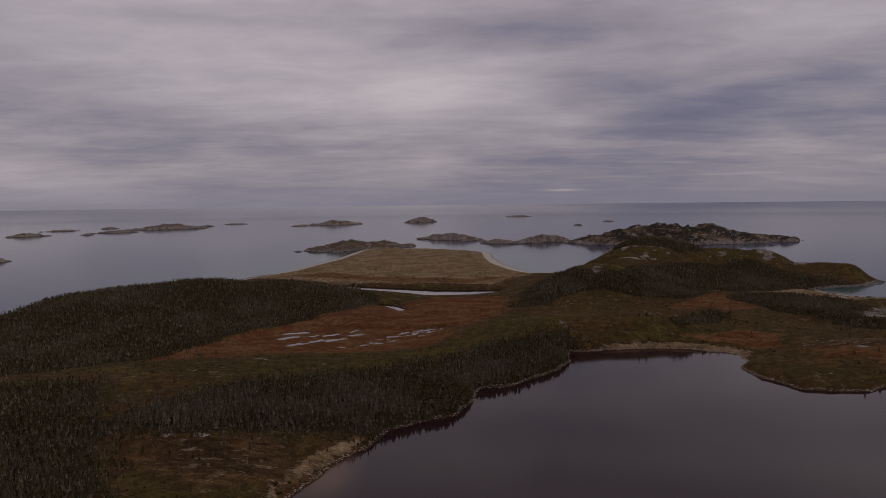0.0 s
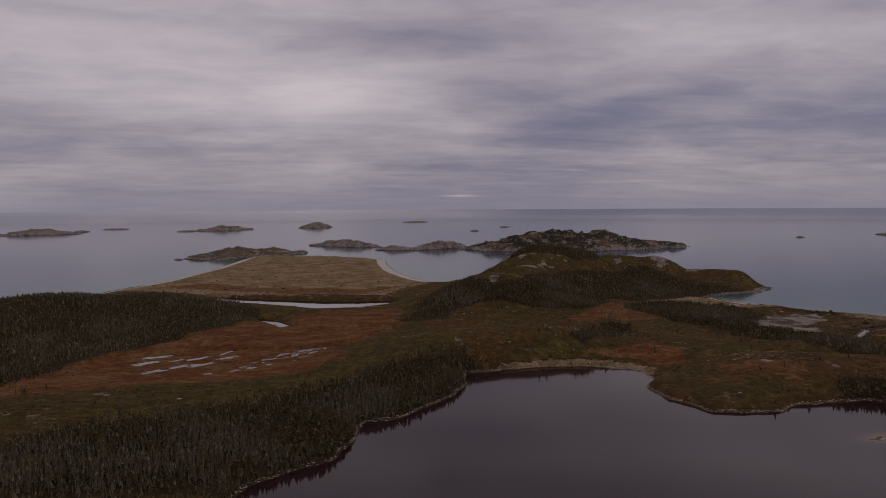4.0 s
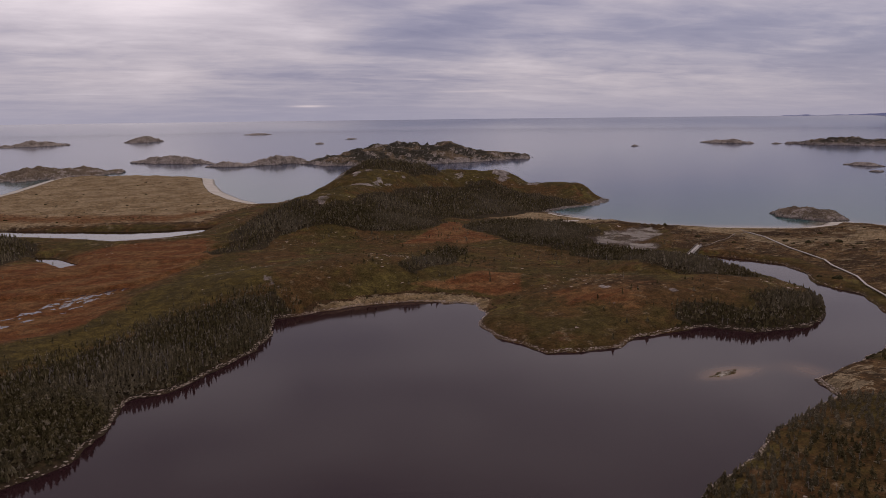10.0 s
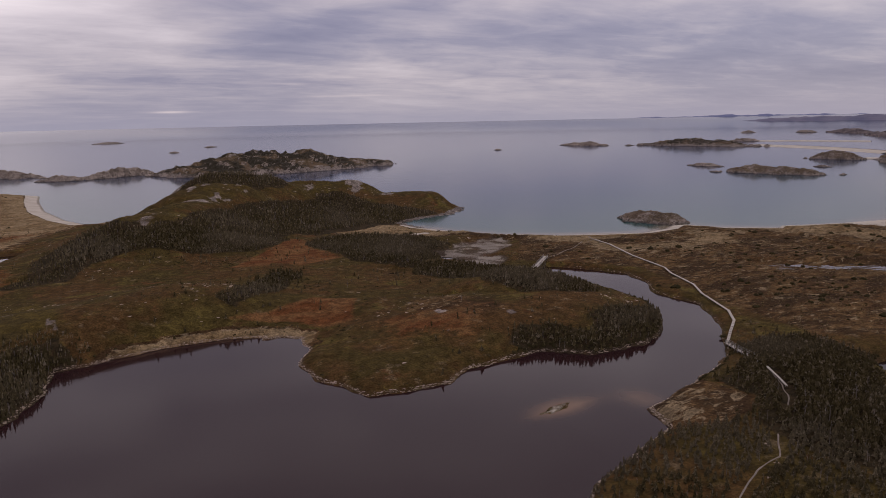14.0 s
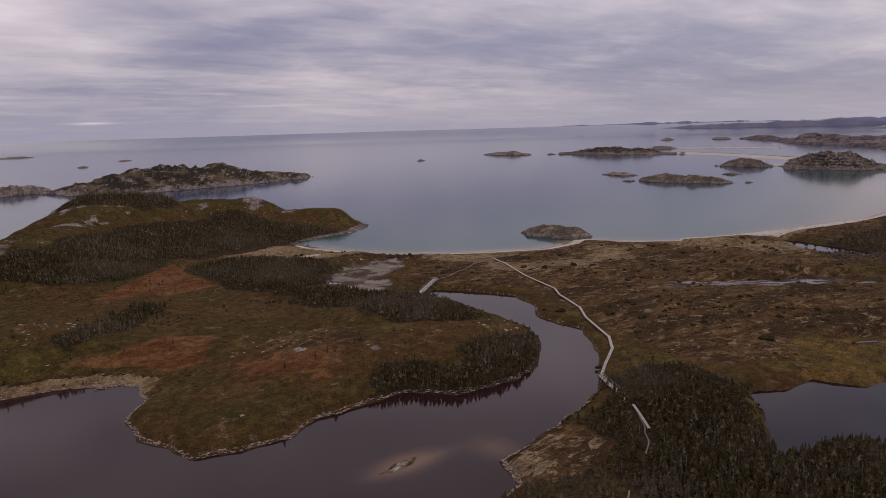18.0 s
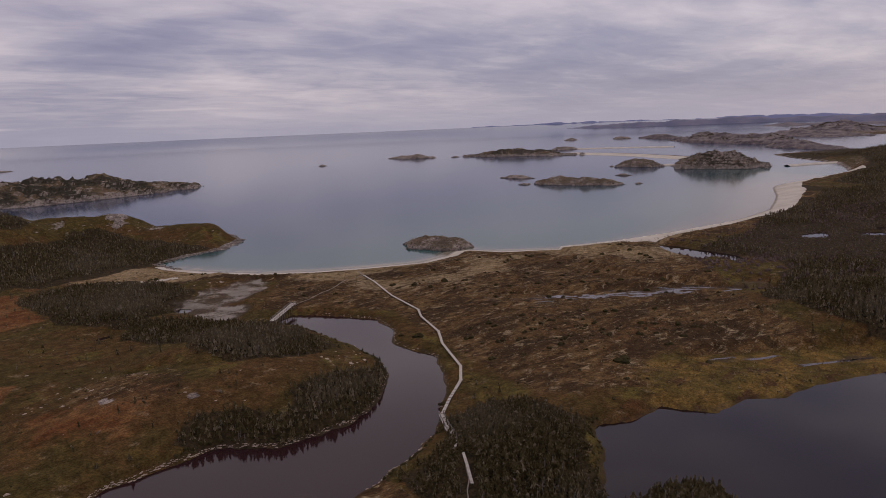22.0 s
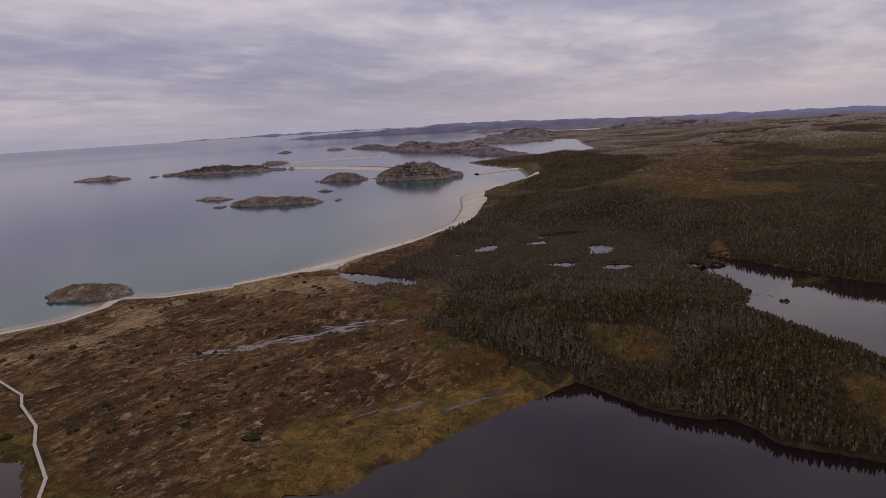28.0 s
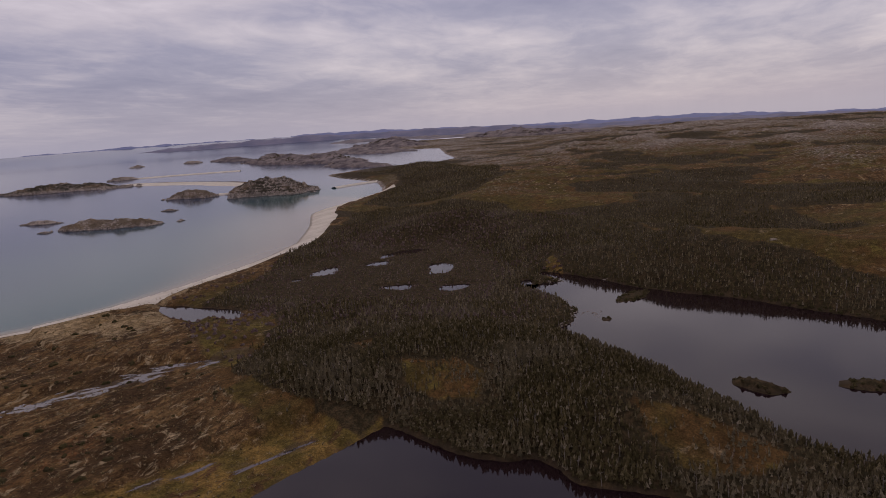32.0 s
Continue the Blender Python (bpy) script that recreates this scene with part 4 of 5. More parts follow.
pond_sheet("water_lake", LAKE, "dark peat-stained lake with a still surface", LAKE_WATER)
pond_sheet("water_pond", POND, "nearly black peat pond under the wooded bank")
pond_sheet("water_tarn", TARN, "grey tarn behind the spruce ridge")
pond_sheet("water_lagoon", LAGOON, "narrow lagoon behind the dune meadow")
pond_sheet("water_pool", POOL, "small pool among spruces")
pond_sheet("water_inlet", INLET, "small creek pond behind the beach")
for p in WOOD_POOLS + [(239, 402, 8, 4, 60), (199, 383, 6, 4, 20)]:
    pond_sheet("water_woods", ring(*p, seed=0), "small pool in the wet woods")


def puddle(x, y, a, b, turn, level, seed, label):
    """A shallow pool with a ragged outline."""
    w = np.linspace(0, 2 * math.pi, 44, endpoint=False)
    r = np.clip(0.95 + 2.6 * value_noise(np.cos(w) * 3.0 + seed * 13.7, np.sin(w) * 3.0 + seed * 5.1, 1.0, 3, seed, 0.75), 0.16, 1.9)
    c, s = math.cos(radians(turn)), math.sin(radians(turn))
    lx, ly = a * r * np.cos(w), b * r * np.sin(w) + 0.25 * b * np.sin(3 * w)
    verts = np.concatenate([[[x, y, level]], np.stack([x + c * lx - s * ly, y + s * lx + c * ly, np.full(44, level)], -1)])
    i = np.arange(44)
    tagged(new("water_puddle", array_mesh("water_puddle", verts, np.stack([0 * i, 1 + i, 1 + (i + 1) % 44], -1), PUDDLE)), label, "pool", kind="structure")


spots = random.Random(5)
for n, p in enumerate(BOG_POOLS):
    puddle(p[0], p[1], p[2] * 0.65, p[3] * 1.1, p[4] + spots.uniform(-25, 25), 0.80, n, "shallow bog pool among red peat moss")
for n in range(70):
    u = spots.gauss(0, 1)
    puddle(-11 + 9 * u + spots.gauss(0, 4), 372 + 12 * u + spots.gauss(0, 5), spots.uniform(0.5, 2.4), spots.uniform(0.35, 1.0), spots.uniform(0, 90), 0.80 + 0.004 * (n % 5), 40 + n, "small dark bog pool among red peat moss")
for n, p in enumerate(FIELD_POOLS):
    for m in range(6):
        lx, ly, w = p[2] * spots.uniform(-0.8, 0.8), spots.gauss(0, 3.2), radians(p[4])
        puddle(p[0] + lx * math.cos(w) - ly * math.sin(w), p[1] + lx * math.sin(w) + ly * math.cos(w), p[2] * spots.uniform(0.3, 0.75), p[3] * spots.uniform(0.22, 0.6), p[4] + spots.uniform(-25, 25), 1.05 + 0.006 * m, 200 + 7 * n + m, "shallow puddle in the dune grass")
for n, p in enumerate(GOLD_POOLS):
    puddle(p[0], p[1], p[2], p[3] * 0.6, p[4], 0.70, 30 + n, "shallow puddle among golden sedge")


# ---- islands and far shores ----
ISLAND_FORMS = []


def island(name, label, x, y, a, b, turn, h, seed, humps=3, cells=40, material=None, keel=1.5):
    """A rocky island: humps and crags that rise out of the sea along a ragged shore."""
    rng = random.Random(seed)
    nx, ny = cells, max(12, int(cells * (0.35 + 0.65 * b / a)))
    u, v = np.meshgrid(np.linspace(-1.3, 1.3, nx), np.linspace(-1.3, 1.3, ny), indexing="ij")
    lx, ly = 0.86 * a * u, 0.86 * b * v
    if isinstance(humps, int):
        humps = [(-0.62 + 1.24 * (n + rng.uniform(0.2, 0.8)) / humps, rng.uniform(-0.25, 0.25), rng.uniform(0.7, 1.0) / humps, rng.uniform(0.5, 1.0)) for n in range(humps)]
    hump = np.zeros_like(lx)
    for px, py, s, k in humps:
        hump = np.maximum(hump, k * np.exp(-(((u - px) / s) ** 2 + ((v - py) / 0.6) ** 2) * 0.8))
    grain = max(b * 0.6, 4.0)
    wx, wy = lx + 0.35 * grain * value_noise(lx, ly, grain, 3, seed + 3), ly + 0.35 * grain * value_noise(lx + 91, ly, grain, 3, seed + 4)
    crag = value_noise(wx + seed * 53, wy * 1.3, grain, 5, seed + 1, 0.62)
    cleft = np.abs(value_noise(wx + 0.5 * wy, wy + seed * 31, grain * 0.7, 5, seed + 2, 0.62))
    field = (1 - (u * u + v * v)) * 0.42 + 0.75 * hump * np.clip(1.25 - (u * u + v * v), 0, 1) + 1.15 * crag + 0.20 - 1.2 * cleft - 6 * np.clip(np.maximum(np.abs(u), np.abs(v)) - 1.12, 0, 1)
    field = field + max(0.0, 0.4 - field.max())
    field = field / field.max()
    # benches of bedrock: broad flat backs, then short steep faces
    bench = field * 6 + 0.8 * value_noise(wx, wy, grain * 0.5, 3, seed + 5)
    field = np.where(field > 0, 0.45 * field + 0.55 * np.maximum((np.floor(bench) + step(bench - np.floor(bench), 0.45, 1.0)) / 6, 0.02), field)
    z = h * np.where(field > 0, 0.12 * step(field, 0.0, 0.06) + 0.88 * np.maximum(field, 0), field * 1.2) * (1 + 0.4 * value_noise(lx + seed * 7, ly, grain * 0.3, 5, seed + 6, 0.7))
    z = np.maximum(z, -keel)
    wet = z > -keel + 0.01
    keep = wet[:-1, :-1] | wet[1:, :-1] | wet[1:, 1:] | wet[:-1, 1:]
    c, s = math.cos(radians(turn)), math.sin(radians(turn))
    verts, faces = compact(np.stack([x + c * lx - s * ly, y + s * lx + c * ly, z], -1).reshape(-1, 3), grid_faces(nx, ny, keep))
    made = tagged(new(name, array_mesh(name, verts, faces, material or ISLAND, False)), label, "island", "islands off the coast", "thing")
    if cells >= 64:
        ISLAND_FORMS.append((made, x + c * lx - s * ly, y + s * lx + c * ly, z, h, 1.7 * a / cells))
    return made


# (x, y, half length, half width, turn, height, seed, humps)
BIG_ISLANDS = [(424, 437, 27, 19, 108, 6.8, 4, [(-0.4, 0, 0.8, 0.95), (0.3, 0, 0.9, 1.0)]), (385, 1165, 190, 100, 12, 30, 8, [(-0.44, 0.3, 0.28, 0.9), (-0.02, 0.45, 0.3, 1.0), (0.46, 0.42, 0.2, 0.85), (0.3, -0.45, 0.45, 0.36), (-0.6, -0.25, 0.3, 0.42), (0.8, 0.1, 0.25, 0.32)]), (-122, 1078, 92, 46, 42, 14, 5, 4), (1112, 598, 68, 46, 104, 25, 12, [(-0.4, 0.1, 0.34, 0.75), (0.25, -0.1, 0.42, 1.0), (0.75, 0.2, 0.25, 0.6)]), (1350, 1190, 150, 40, 112, 17, 15, 3), (818, 632, 66, 26, 100, 10, 17, 3), (1105, 725, 40, 27, 100, 13, 19, 1)]
SMALL_ISLANDS = [(16, 1300, 78, 28, -42, 13, 21, 3), (95, 1163, 36, 17, -15, 8, 22, 2), (168, 1192, 64, 20, 35, 14, 23, 3), (-75, 2460, 70, 40, 60, 19, 24, 1), (-430, 2185, 34, 14, 50, 5, 25, 2), (-335, 2285, 100, 36, 40, 17, 26, 2),
                 (-780, 2030, 112, 34, 28, 13, 27, 3), (-820, 1812, 48, 18, 20, 7, 28, 2), (-950, 1634, 48, 18, 60, 9, 29, 2), (-1040, 1958, 48, 12, 45, 5, 30, 2), (-836, 1690, 15, 9, 45, 5, 31, 1), (-825, 2192, 68, 24, 28, 14, 32, 2)]
SKERRIES = [(-733, 2235, 25, 10, 50, 6, 33, 1), (-705, 2450, 44, 12, 35, 5, 34, 2), (-552, 886, 18, 10, 85, 6, 35, 2), (-984, 2124, 26, 12, 45, 6, 36, 1), (334, 3160, 64, 16, 10, 7, 37, 2), (372, 1977, 13, 8, 0, 4, 38, 1),
            (533, 2309, 22, 9, 20, 4, 39, 2), (954, 1405, 12, 7, 30, 4, 40, 1), (1216, 1428, 66, 24, 105, 11, 41, 2), (1600, 1270, 38, 20, 130, 9, 42, 1), (858, 762, 27, 11, 95, 5, 43, 2), (943, 648, 11, 6, 100, 3, 44, 2), (2255, 1758, 38, 18, 0, 9, 45, 1), (2330, 1590, 36, 18, 90, 9, 46, 1)]
FAR_HUMPS = [(1980, 1010, 330, 80, 56, 27, 52, 6), (2330, 1440, 130, 50, 60, 16, 53, 3), (1660, 700, 120, 40, 60, 12, 54, 3), (2420, 990, 260, 90, 50, 18, 55, 5), (2850, 1050, 380, 110, 35, 36, 56, 5), (3100, 560, 380, 120, 60, 34, 57, 5)]
for p in BIG_ISLANDS:
    near = p[1] < 500 or p[2] > 140
    island("rocky_island", "rocky island with brown heath on its back", *p[:7], humps=p[7], cells=190 if near else 120, material=ISLET if p[5] < 16 else ISLAND)
for p in SMALL_ISLANDS:
    island("rocky_islet", "low grey rock islet with thin heath", *p[:7], humps=p[7], cells=80, material=BARE)
for p in SKERRIES:
    island("skerry", "bare grey skerry washed by the sea", *p[:7], humps=p[7], cells=44, material=BARE)
for p in FAR_HUMPS:
    island("far_headland", "distant bare rocky headland", *p[:7], humps=p[7], cells=130, material=FAR_ROCK)


around = random.Random(9)
for p in BIG_ISLANDS[2:] + SMALL_ISLANDS:
    for _ in range(3):
        w, q = around.uniform(0, 6.28), around.uniform(1.05, 1.3)
        lx, ly, c, s = p[2] * q * math.cos(w), p[3] * q * math.sin(w), math.cos(radians(p[4])), math.sin(radians(p[4]))
        size = around.uniform(0.05, 0.13) * p[2] + 2
        island("skerry", "small bare rock awash beside an island", p[0] + c * lx - s * ly, p[1] + s * lx + c * ly, size, size * 0.55, around.uniform(0, 180), 1.2 + 0.12 * size, around.randrange(900), humps=2, cells=16, material=BARE)


def sand_bar(x0, y0, x1, y1, width, label):
    """A low bar of sand with a grassy crest, from one shore to another."""
    n, m = 40, 9
    u, s = np.meshgrid(np.linspace(0, 1, n), np.linspace(-1, 1, m), indexing="ij")
    dx, dy = x1 - x0, y1 - y0
    length = math.hypot(dx, dy)
    bend = 0.06 * length * np.sin(u * math.pi)
    half = width * (1 + 0.5 * value_noise(u * 300, s * 0, 40, 3, int(abs(x0))))
    x = x0 + dx * u - dy / length * (s * half + bend)
    y = y0 + dy * u + dx / length * (s * half + bend)
    z = (2.2 + 0.02 * width) * (1 - s**2) - 0.5
    grass = step(0.45 - np.abs(s - 0.45), 0, 0.2)
    none = 0 * u
    me = array_mesh("sand_bar", np.stack([x, y, z], -1).reshape(-1, 3), grid_faces(n, m), GROUND, True, {"cover_a": np.stack([1 - grass, none, grass, none], -1).reshape(-1, 4), "cover_b": np.stack([none, none, none, none], -1).reshape(-1, 4)})
    me.flip_normals()
    tagged(new("sand_bar", me), label, "sand bar")


sand_bar(1432, 1110, 1295, 745, 34, "pale sand spit with a grassy back")
sand_bar(1590, 1302, 1718, 1027, 16, "low grassy bar behind the sand spit")
sand_bar(1130, 700, 1150, 650, 9, "short pale sand neck between rocks")
sand_bar(1150, 520, 1250, 470, 8, "low sand bar across a channel")


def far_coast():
    """The far shore: three ranges of hills behind one another, higher and, by haze painted into their colours, bluer
    with distance.
    """
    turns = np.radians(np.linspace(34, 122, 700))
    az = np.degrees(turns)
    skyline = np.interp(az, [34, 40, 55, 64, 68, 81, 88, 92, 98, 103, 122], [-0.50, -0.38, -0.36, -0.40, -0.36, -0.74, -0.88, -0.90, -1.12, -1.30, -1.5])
    for n, (share, drop, rough, lo, material) in enumerate(((1.0, 0.0, 0.26, 36, FAR_HAZE_BLUE), (0.90, 0.20, 0.30, 44, FAR_HAZED), (0.79, 0.62, 0.36, 58, FAR_BROWN_HAZED))):
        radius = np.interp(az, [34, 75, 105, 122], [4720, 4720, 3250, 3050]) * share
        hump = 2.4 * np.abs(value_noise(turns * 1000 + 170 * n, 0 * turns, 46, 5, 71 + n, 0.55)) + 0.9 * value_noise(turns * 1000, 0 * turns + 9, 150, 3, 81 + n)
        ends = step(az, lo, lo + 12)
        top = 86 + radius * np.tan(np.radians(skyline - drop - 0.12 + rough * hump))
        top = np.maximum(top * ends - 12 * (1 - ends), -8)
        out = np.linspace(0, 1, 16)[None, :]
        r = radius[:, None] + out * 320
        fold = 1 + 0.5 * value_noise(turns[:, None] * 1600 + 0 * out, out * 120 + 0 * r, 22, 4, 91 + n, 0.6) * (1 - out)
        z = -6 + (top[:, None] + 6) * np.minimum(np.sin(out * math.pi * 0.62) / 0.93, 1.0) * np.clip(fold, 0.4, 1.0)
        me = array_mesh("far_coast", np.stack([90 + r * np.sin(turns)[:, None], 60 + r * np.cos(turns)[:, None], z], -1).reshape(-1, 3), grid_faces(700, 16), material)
        tagged(new("backdrop_coast", me), "low hills along the far coast, coloured with blue distance haze", "far coast", kind="structure")


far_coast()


# ---- trees ----
def spruce_template(layers, corners, seed):
    """One spruce a metre high: (places, corners of triangles). Ragged skirts of branches, the lower ones broken."""
    rng = random.Random(seed)
    places, faces = [], []
    for k in range(layers):
        f = k / layers
        low, high = 0.10 + 0.80 * f, min(1.0, 0.10 + 0.80 * f + (0.42 if layers < 6 else 0.25) * (1 - f) + (0.14 if layers < 6 else 0.11))
        reach = (0.20 * (1 - f) ** 0.8 + 0.03) * rng.uniform(0.65, 1.25)
        dx, dy = rng.uniform(-0.03, 0.03), rng.uniform(-0.03, 0.03)
        first = len(places)
        places.append((dx * 0.4, dy * 0.4, high))
        for c in range(corners):
            w = 2 * math.pi * (c + rng.uniform(-0.25, 0.25)) / corners + k
            q = reach * (1.45 if c % 2 else 0.4) * rng.uniform(0.5, 1.4)
            places.append((dx + q * math.cos(w), dy + q * math.sin(w), low + rng.uniform(-0.04, 0.05) - (0.03 if c % 2 else -0.02)))
        for c in range(corners):
            faces.append((first, first + 1 + c, first + 1 + (c + 1) % corners))
    return np.array(places), np.array(faces)


def snag_template(seed):
    """A dead grey stem a metre high with a few broken branches."""
    rng = random.Random(seed)
    places, faces = [], []

    def stick(a, b, r0, r1):
        a, b = np.array(a), np.array(b)
        side = np.cross(b - a, (0.3, 0.2, 1.0))
        side = side / (np.linalg.norm(side) + 1e-9)
        other = np.cross(b - a, side)
        other = other / (np.linalg.norm(other) + 1e-9)
        first = len(places)
        for w in (0.0, 2.1, 4.2):
            places.append(tuple(a + r0 * (math.cos(w) * side + math.sin(w) * other)))
        places.append(tuple(b))
        for c in range(3):
            faces.append((first + c, first + (c + 1) % 3, first + 3))

    stick((0, 0, 0), (rng.uniform(-0.05, 0.05), rng.uniform(-0.05, 0.05), 1), 0.03, 0.0)
    for _ in range(7):
        h, w, q = rng.uniform(0.3, 0.9), rng.uniform(0, 6.28), rng.uniform(0.1, 0.2)
        stick((0, 0, h), (q * math.cos(w), q * math.sin(w), h + rng.uniform(-0.05, 0.12)), 0.014, 0.0)
    return np.array(places), np.array(faces)


def bush_template(seed, lumps=3):
    """A low bush a metre wide: several faceted lumps."""
    rng = random.Random(seed)
    places, faces = [], []
    for k in range(lumps):
        w, d, s = rng.uniform(0, 6.28), rng.uniform(0.05, 0.32), rng.uniform(0.2, 0.34)
        cx, cy = d * math.cos(w), d * math.sin(w)
        first = len(places)
        places.append((cx, cy, s * rng.uniform(1.5, 2.2)))
        for level, wide in ((1.1, 0.75), (0.0, 1.0)):
            for c in range(6):
                t = 2 * math.pi * (c + 0.5 * (level > 0)) / 6
                q = s * wide * rng.uniform(0.8, 1.2)
                places.append((cx + q * math.cos(t), cy + q * math.sin(t), s * level * rng.uniform(0.8, 1.2) - 0.04))
        for c in range(6):
            d2 = (c + 1) % 6
            faces += [(first, first + 1 + c, first + 1 + d2), (first + 1 + c, first + 7 + c, first + 1 + d2), (first + 1 + d2, first + 7 + c, first + 7 + d2)]
    return np.array(places), np.array(faces)


def tuft_template(seed, blades=7):
    rng = random.Random(seed)
    places, faces = [], []
    for _ in range(blades):
        w, q, r = rng.uniform(0, 6.28), rng.uniform(0.1, 0.6), rng.uniform(0.0, 0.25)
        a = (r * math.cos(w), r * math.sin(w), 0)
        side = (0.09 * math.sin(w), -0.09 * math.cos(w))
        first = len(places)
        places += [(a[0] + side[0], a[1] + side[1], -0.05), (a[0] - side[0], a[1] - side[1], -0.05), (a[0] + q * math.cos(w), a[1] + q * math.sin(w), rng.uniform(0.5, 1.0))]
        faces.append((first, first + 1, first + 2))
    return np.array(places), np.array(faces)


def stone_template(seed):
    rng = random.Random(seed)
    bm = bmesh.new()
    bmesh.ops.create_icosphere(bm, subdivisions=1, radius=0.5)
    for q in bm.verts:
        q.co *= rng.uniform(0.75, 1.2)
        q.co.z *= 0.6
    places = np.array([tuple(q.co) for q in bm.verts])
    faces = np.array([[q.index for q in p.verts] for p in bm.faces])
    bm.free()
    return places, faces


def scatter(templates, x, y, z, wide, tall, seed):
    """All the copies of the templates at the places given, as one pair of arrays."""
    rng = np.random.default_rng(seed)
    pick, turn = rng.integers(0, len(templates), len(x)), rng.uniform(0, 6.283, len(x))
    lean = rng.normal(0, 0.05, (2, len(x)))
    verts, faces, first = [], [], 0
    for k, (p, f) in enumerate(templates):
        m = np.nonzero(pick == k)[0]
        c, s = np.cos(turn[m])[:, None], np.sin(turn[m])[:, None]
        w, h = wide[m][:, None], tall[m][:, None]
        vx = (c * p[:, 0] - s * p[:, 1]) * w + lean[0][m][:, None] * p[:, 2] * h
        vy = (s * p[:, 0] + c * p[:, 1]) * w + lean[1][m][:, None] * p[:, 2] * h
        v = np.stack([vx + x[m][:, None], vy + y[m][:, None], p[:, 2] * h + z[m][:, None]], -1).reshape(-1, 3)
        verts.append(v)
        faces.append((f[None] + first + (np.arange(len(m)) * len(p))[:, None, None]).reshape(-1, 3))
        first += len(v)
    return np.concatenate(verts), np.concatenate(faces)


def sample(x, y):
    """Height, distance from sea and ponds, and woods at places, read off the ground's grid."""
    i = np.clip(np.searchsorted(xs, x) - 1, 0, len(xs) - 2)
    j = np.clip(np.searchsorted(ys, y) - 1, 0, len(ys) - 2)
    u, w = (x - xs[i]) / (xs[i + 1] - xs[i]), (y - ys[j]) / (ys[j + 1] - ys[j])

    def read(a):
        return (a[i, j] * (1 - u) + a[i + 1, j] * u) * (1 - w) + (a[i, j + 1] * (1 - u) + a[i + 1, j + 1] * u) * w

    return read(gz), read(gsea), read(gpond), read(wood)


def candidates(x0, x1, y0, y1, gap, seed):
    rng = np.random.default_rng(seed)
    x, y = np.meshgrid(np.arange(x0, x1, gap), np.arange(y0, y1, gap), indexing="ij")
    x, y = x.ravel() + rng.uniform(-0.55, 0.55, x.size) * gap, y.ravel() + rng.uniform(-0.55, 0.55, x.size) * gap
    z, sea, pond, w = sample(x, y)
    return x, y, z, sea, pond, w, rng.uniform(0, 1, x.size), rng


FINE = [spruce_template(11, 9, s) for s in range(8)]
MIDDLE = [spruce_template(5, 6, 20 + s) for s in range(6)]
COARSE = [spruce_template(3, 5, 40 + s) for s in range(6)]
FARTHEST = [spruce_template(2, 5, 50 + s) for s in range(4)]
SNAGS = [snag_template(60 + s) for s in range(4)]


def tree_height(x, y, roll):
    stand = 1 + 0.7 * value_noise(x, y, 40, 3, 81)
    stand = stand * (1 - 0.45 * step(inside(WET_WOODS, x, y), -6, 8))
    return np.clip((1.8 + 2.5 * roll**1.3) * stand, 0.9, 4.8)


def forest(name, label, box, gap, templates, seed, off=(), dead=0.0, chance=1.0, thin=1.0):
    x, y, z, sea, pond, w, roll, rng = candidates(*box, gap, seed)
    ok = ((w > 0.5 - 5 * (x < 70) * (y < 335)) & (roll < chance * (0.4 + 0.6 * step(w, 0, 12)))) | ((w > -26) & (roll < 0.018))
    ok |= (roll < 0.40 + 0.45 * step(value_noise(x, y, 12, 2, 83), -0.1, 0.15)) & (x > 104) & (x < 212) & (y > 140) & (y < 192)
    ok |= (np.maximum(inside(CLEARING_A, x, y), inside(CLEARING_B, x, y)) > 0) & (roll < 0.16 + 0.5 * step(value_noise(x, y, 9, 2, 84), -0.05, 0.15))
    ok &= (inside(WET_WOODS, x, y) < -4) | (roll < 0.30)
    ok &= ~((y > 325) & (x > 380) & (sea < 26))
    ok &= (pond < -0.25) & (inside(GRASS_CAPE, x, y) < 0) & (inside(FLAT, x, y) < -3) & (inside(BEACH_LAWN, x, y) < -2) & (sea > 5 + 12 * step(-x, 180, 220) * step(520 - y, 0, 30) + 17 * step(x, 600, 700) * step(1000 - x, 0, 80)) & (z > 0.3) & (inside(FLAT_BOG, x, y) < 0) & (inside(GRASS_MAIN, x, y) < 6) & (inside(GOLD_FRINGE, x, y) < -2)
    for shape in (LAKE, POND, TARN):
        ok &= inside(shape, x, y) < 1.5
    for x0, x1, y0, y1 in off:
        ok &= ~((x > x0) & (x < x1) & (y > y0) & (y < y1))
    for line in [BOARDWALK_LINE] + TRAILS[2:4]:
        ok &= line_distance(line, x, y) > 1.8
    x, y, z, w = x[ok], y[ok], z[ok], w[ok]
    roll = rng.uniform(0, 1, len(x))
    h = tree_height(x, y, roll) * (0.62 + 0.38 * step(w, 0, 12))
    wide = h * rng.uniform(0.42, 0.75, len(x)) * thin + 0.28
    gone = rng.uniform(0, 1, len(x)) < dead
    v, f = scatter(templates, x[~gone], y[~gone], z[~gone] - 0.1, wide[~gone], h[~gone], seed)
    tagged(new(name, array_mesh(name, v, f, SPRUCE, False)), label, "spruce wood", kind="stuff")
    if gone.any():
        v, f = scatter(SNAGS, x[gone], y[gone], z[gone] - 0.1, h[gone], h[gone] * 0.95, seed + 1)
        tagged(new("dead_trees", array_mesh("dead_trees", v, f, SNAG, False)), "grey dead spruce stems among the living", "dead trees", kind="stuff")


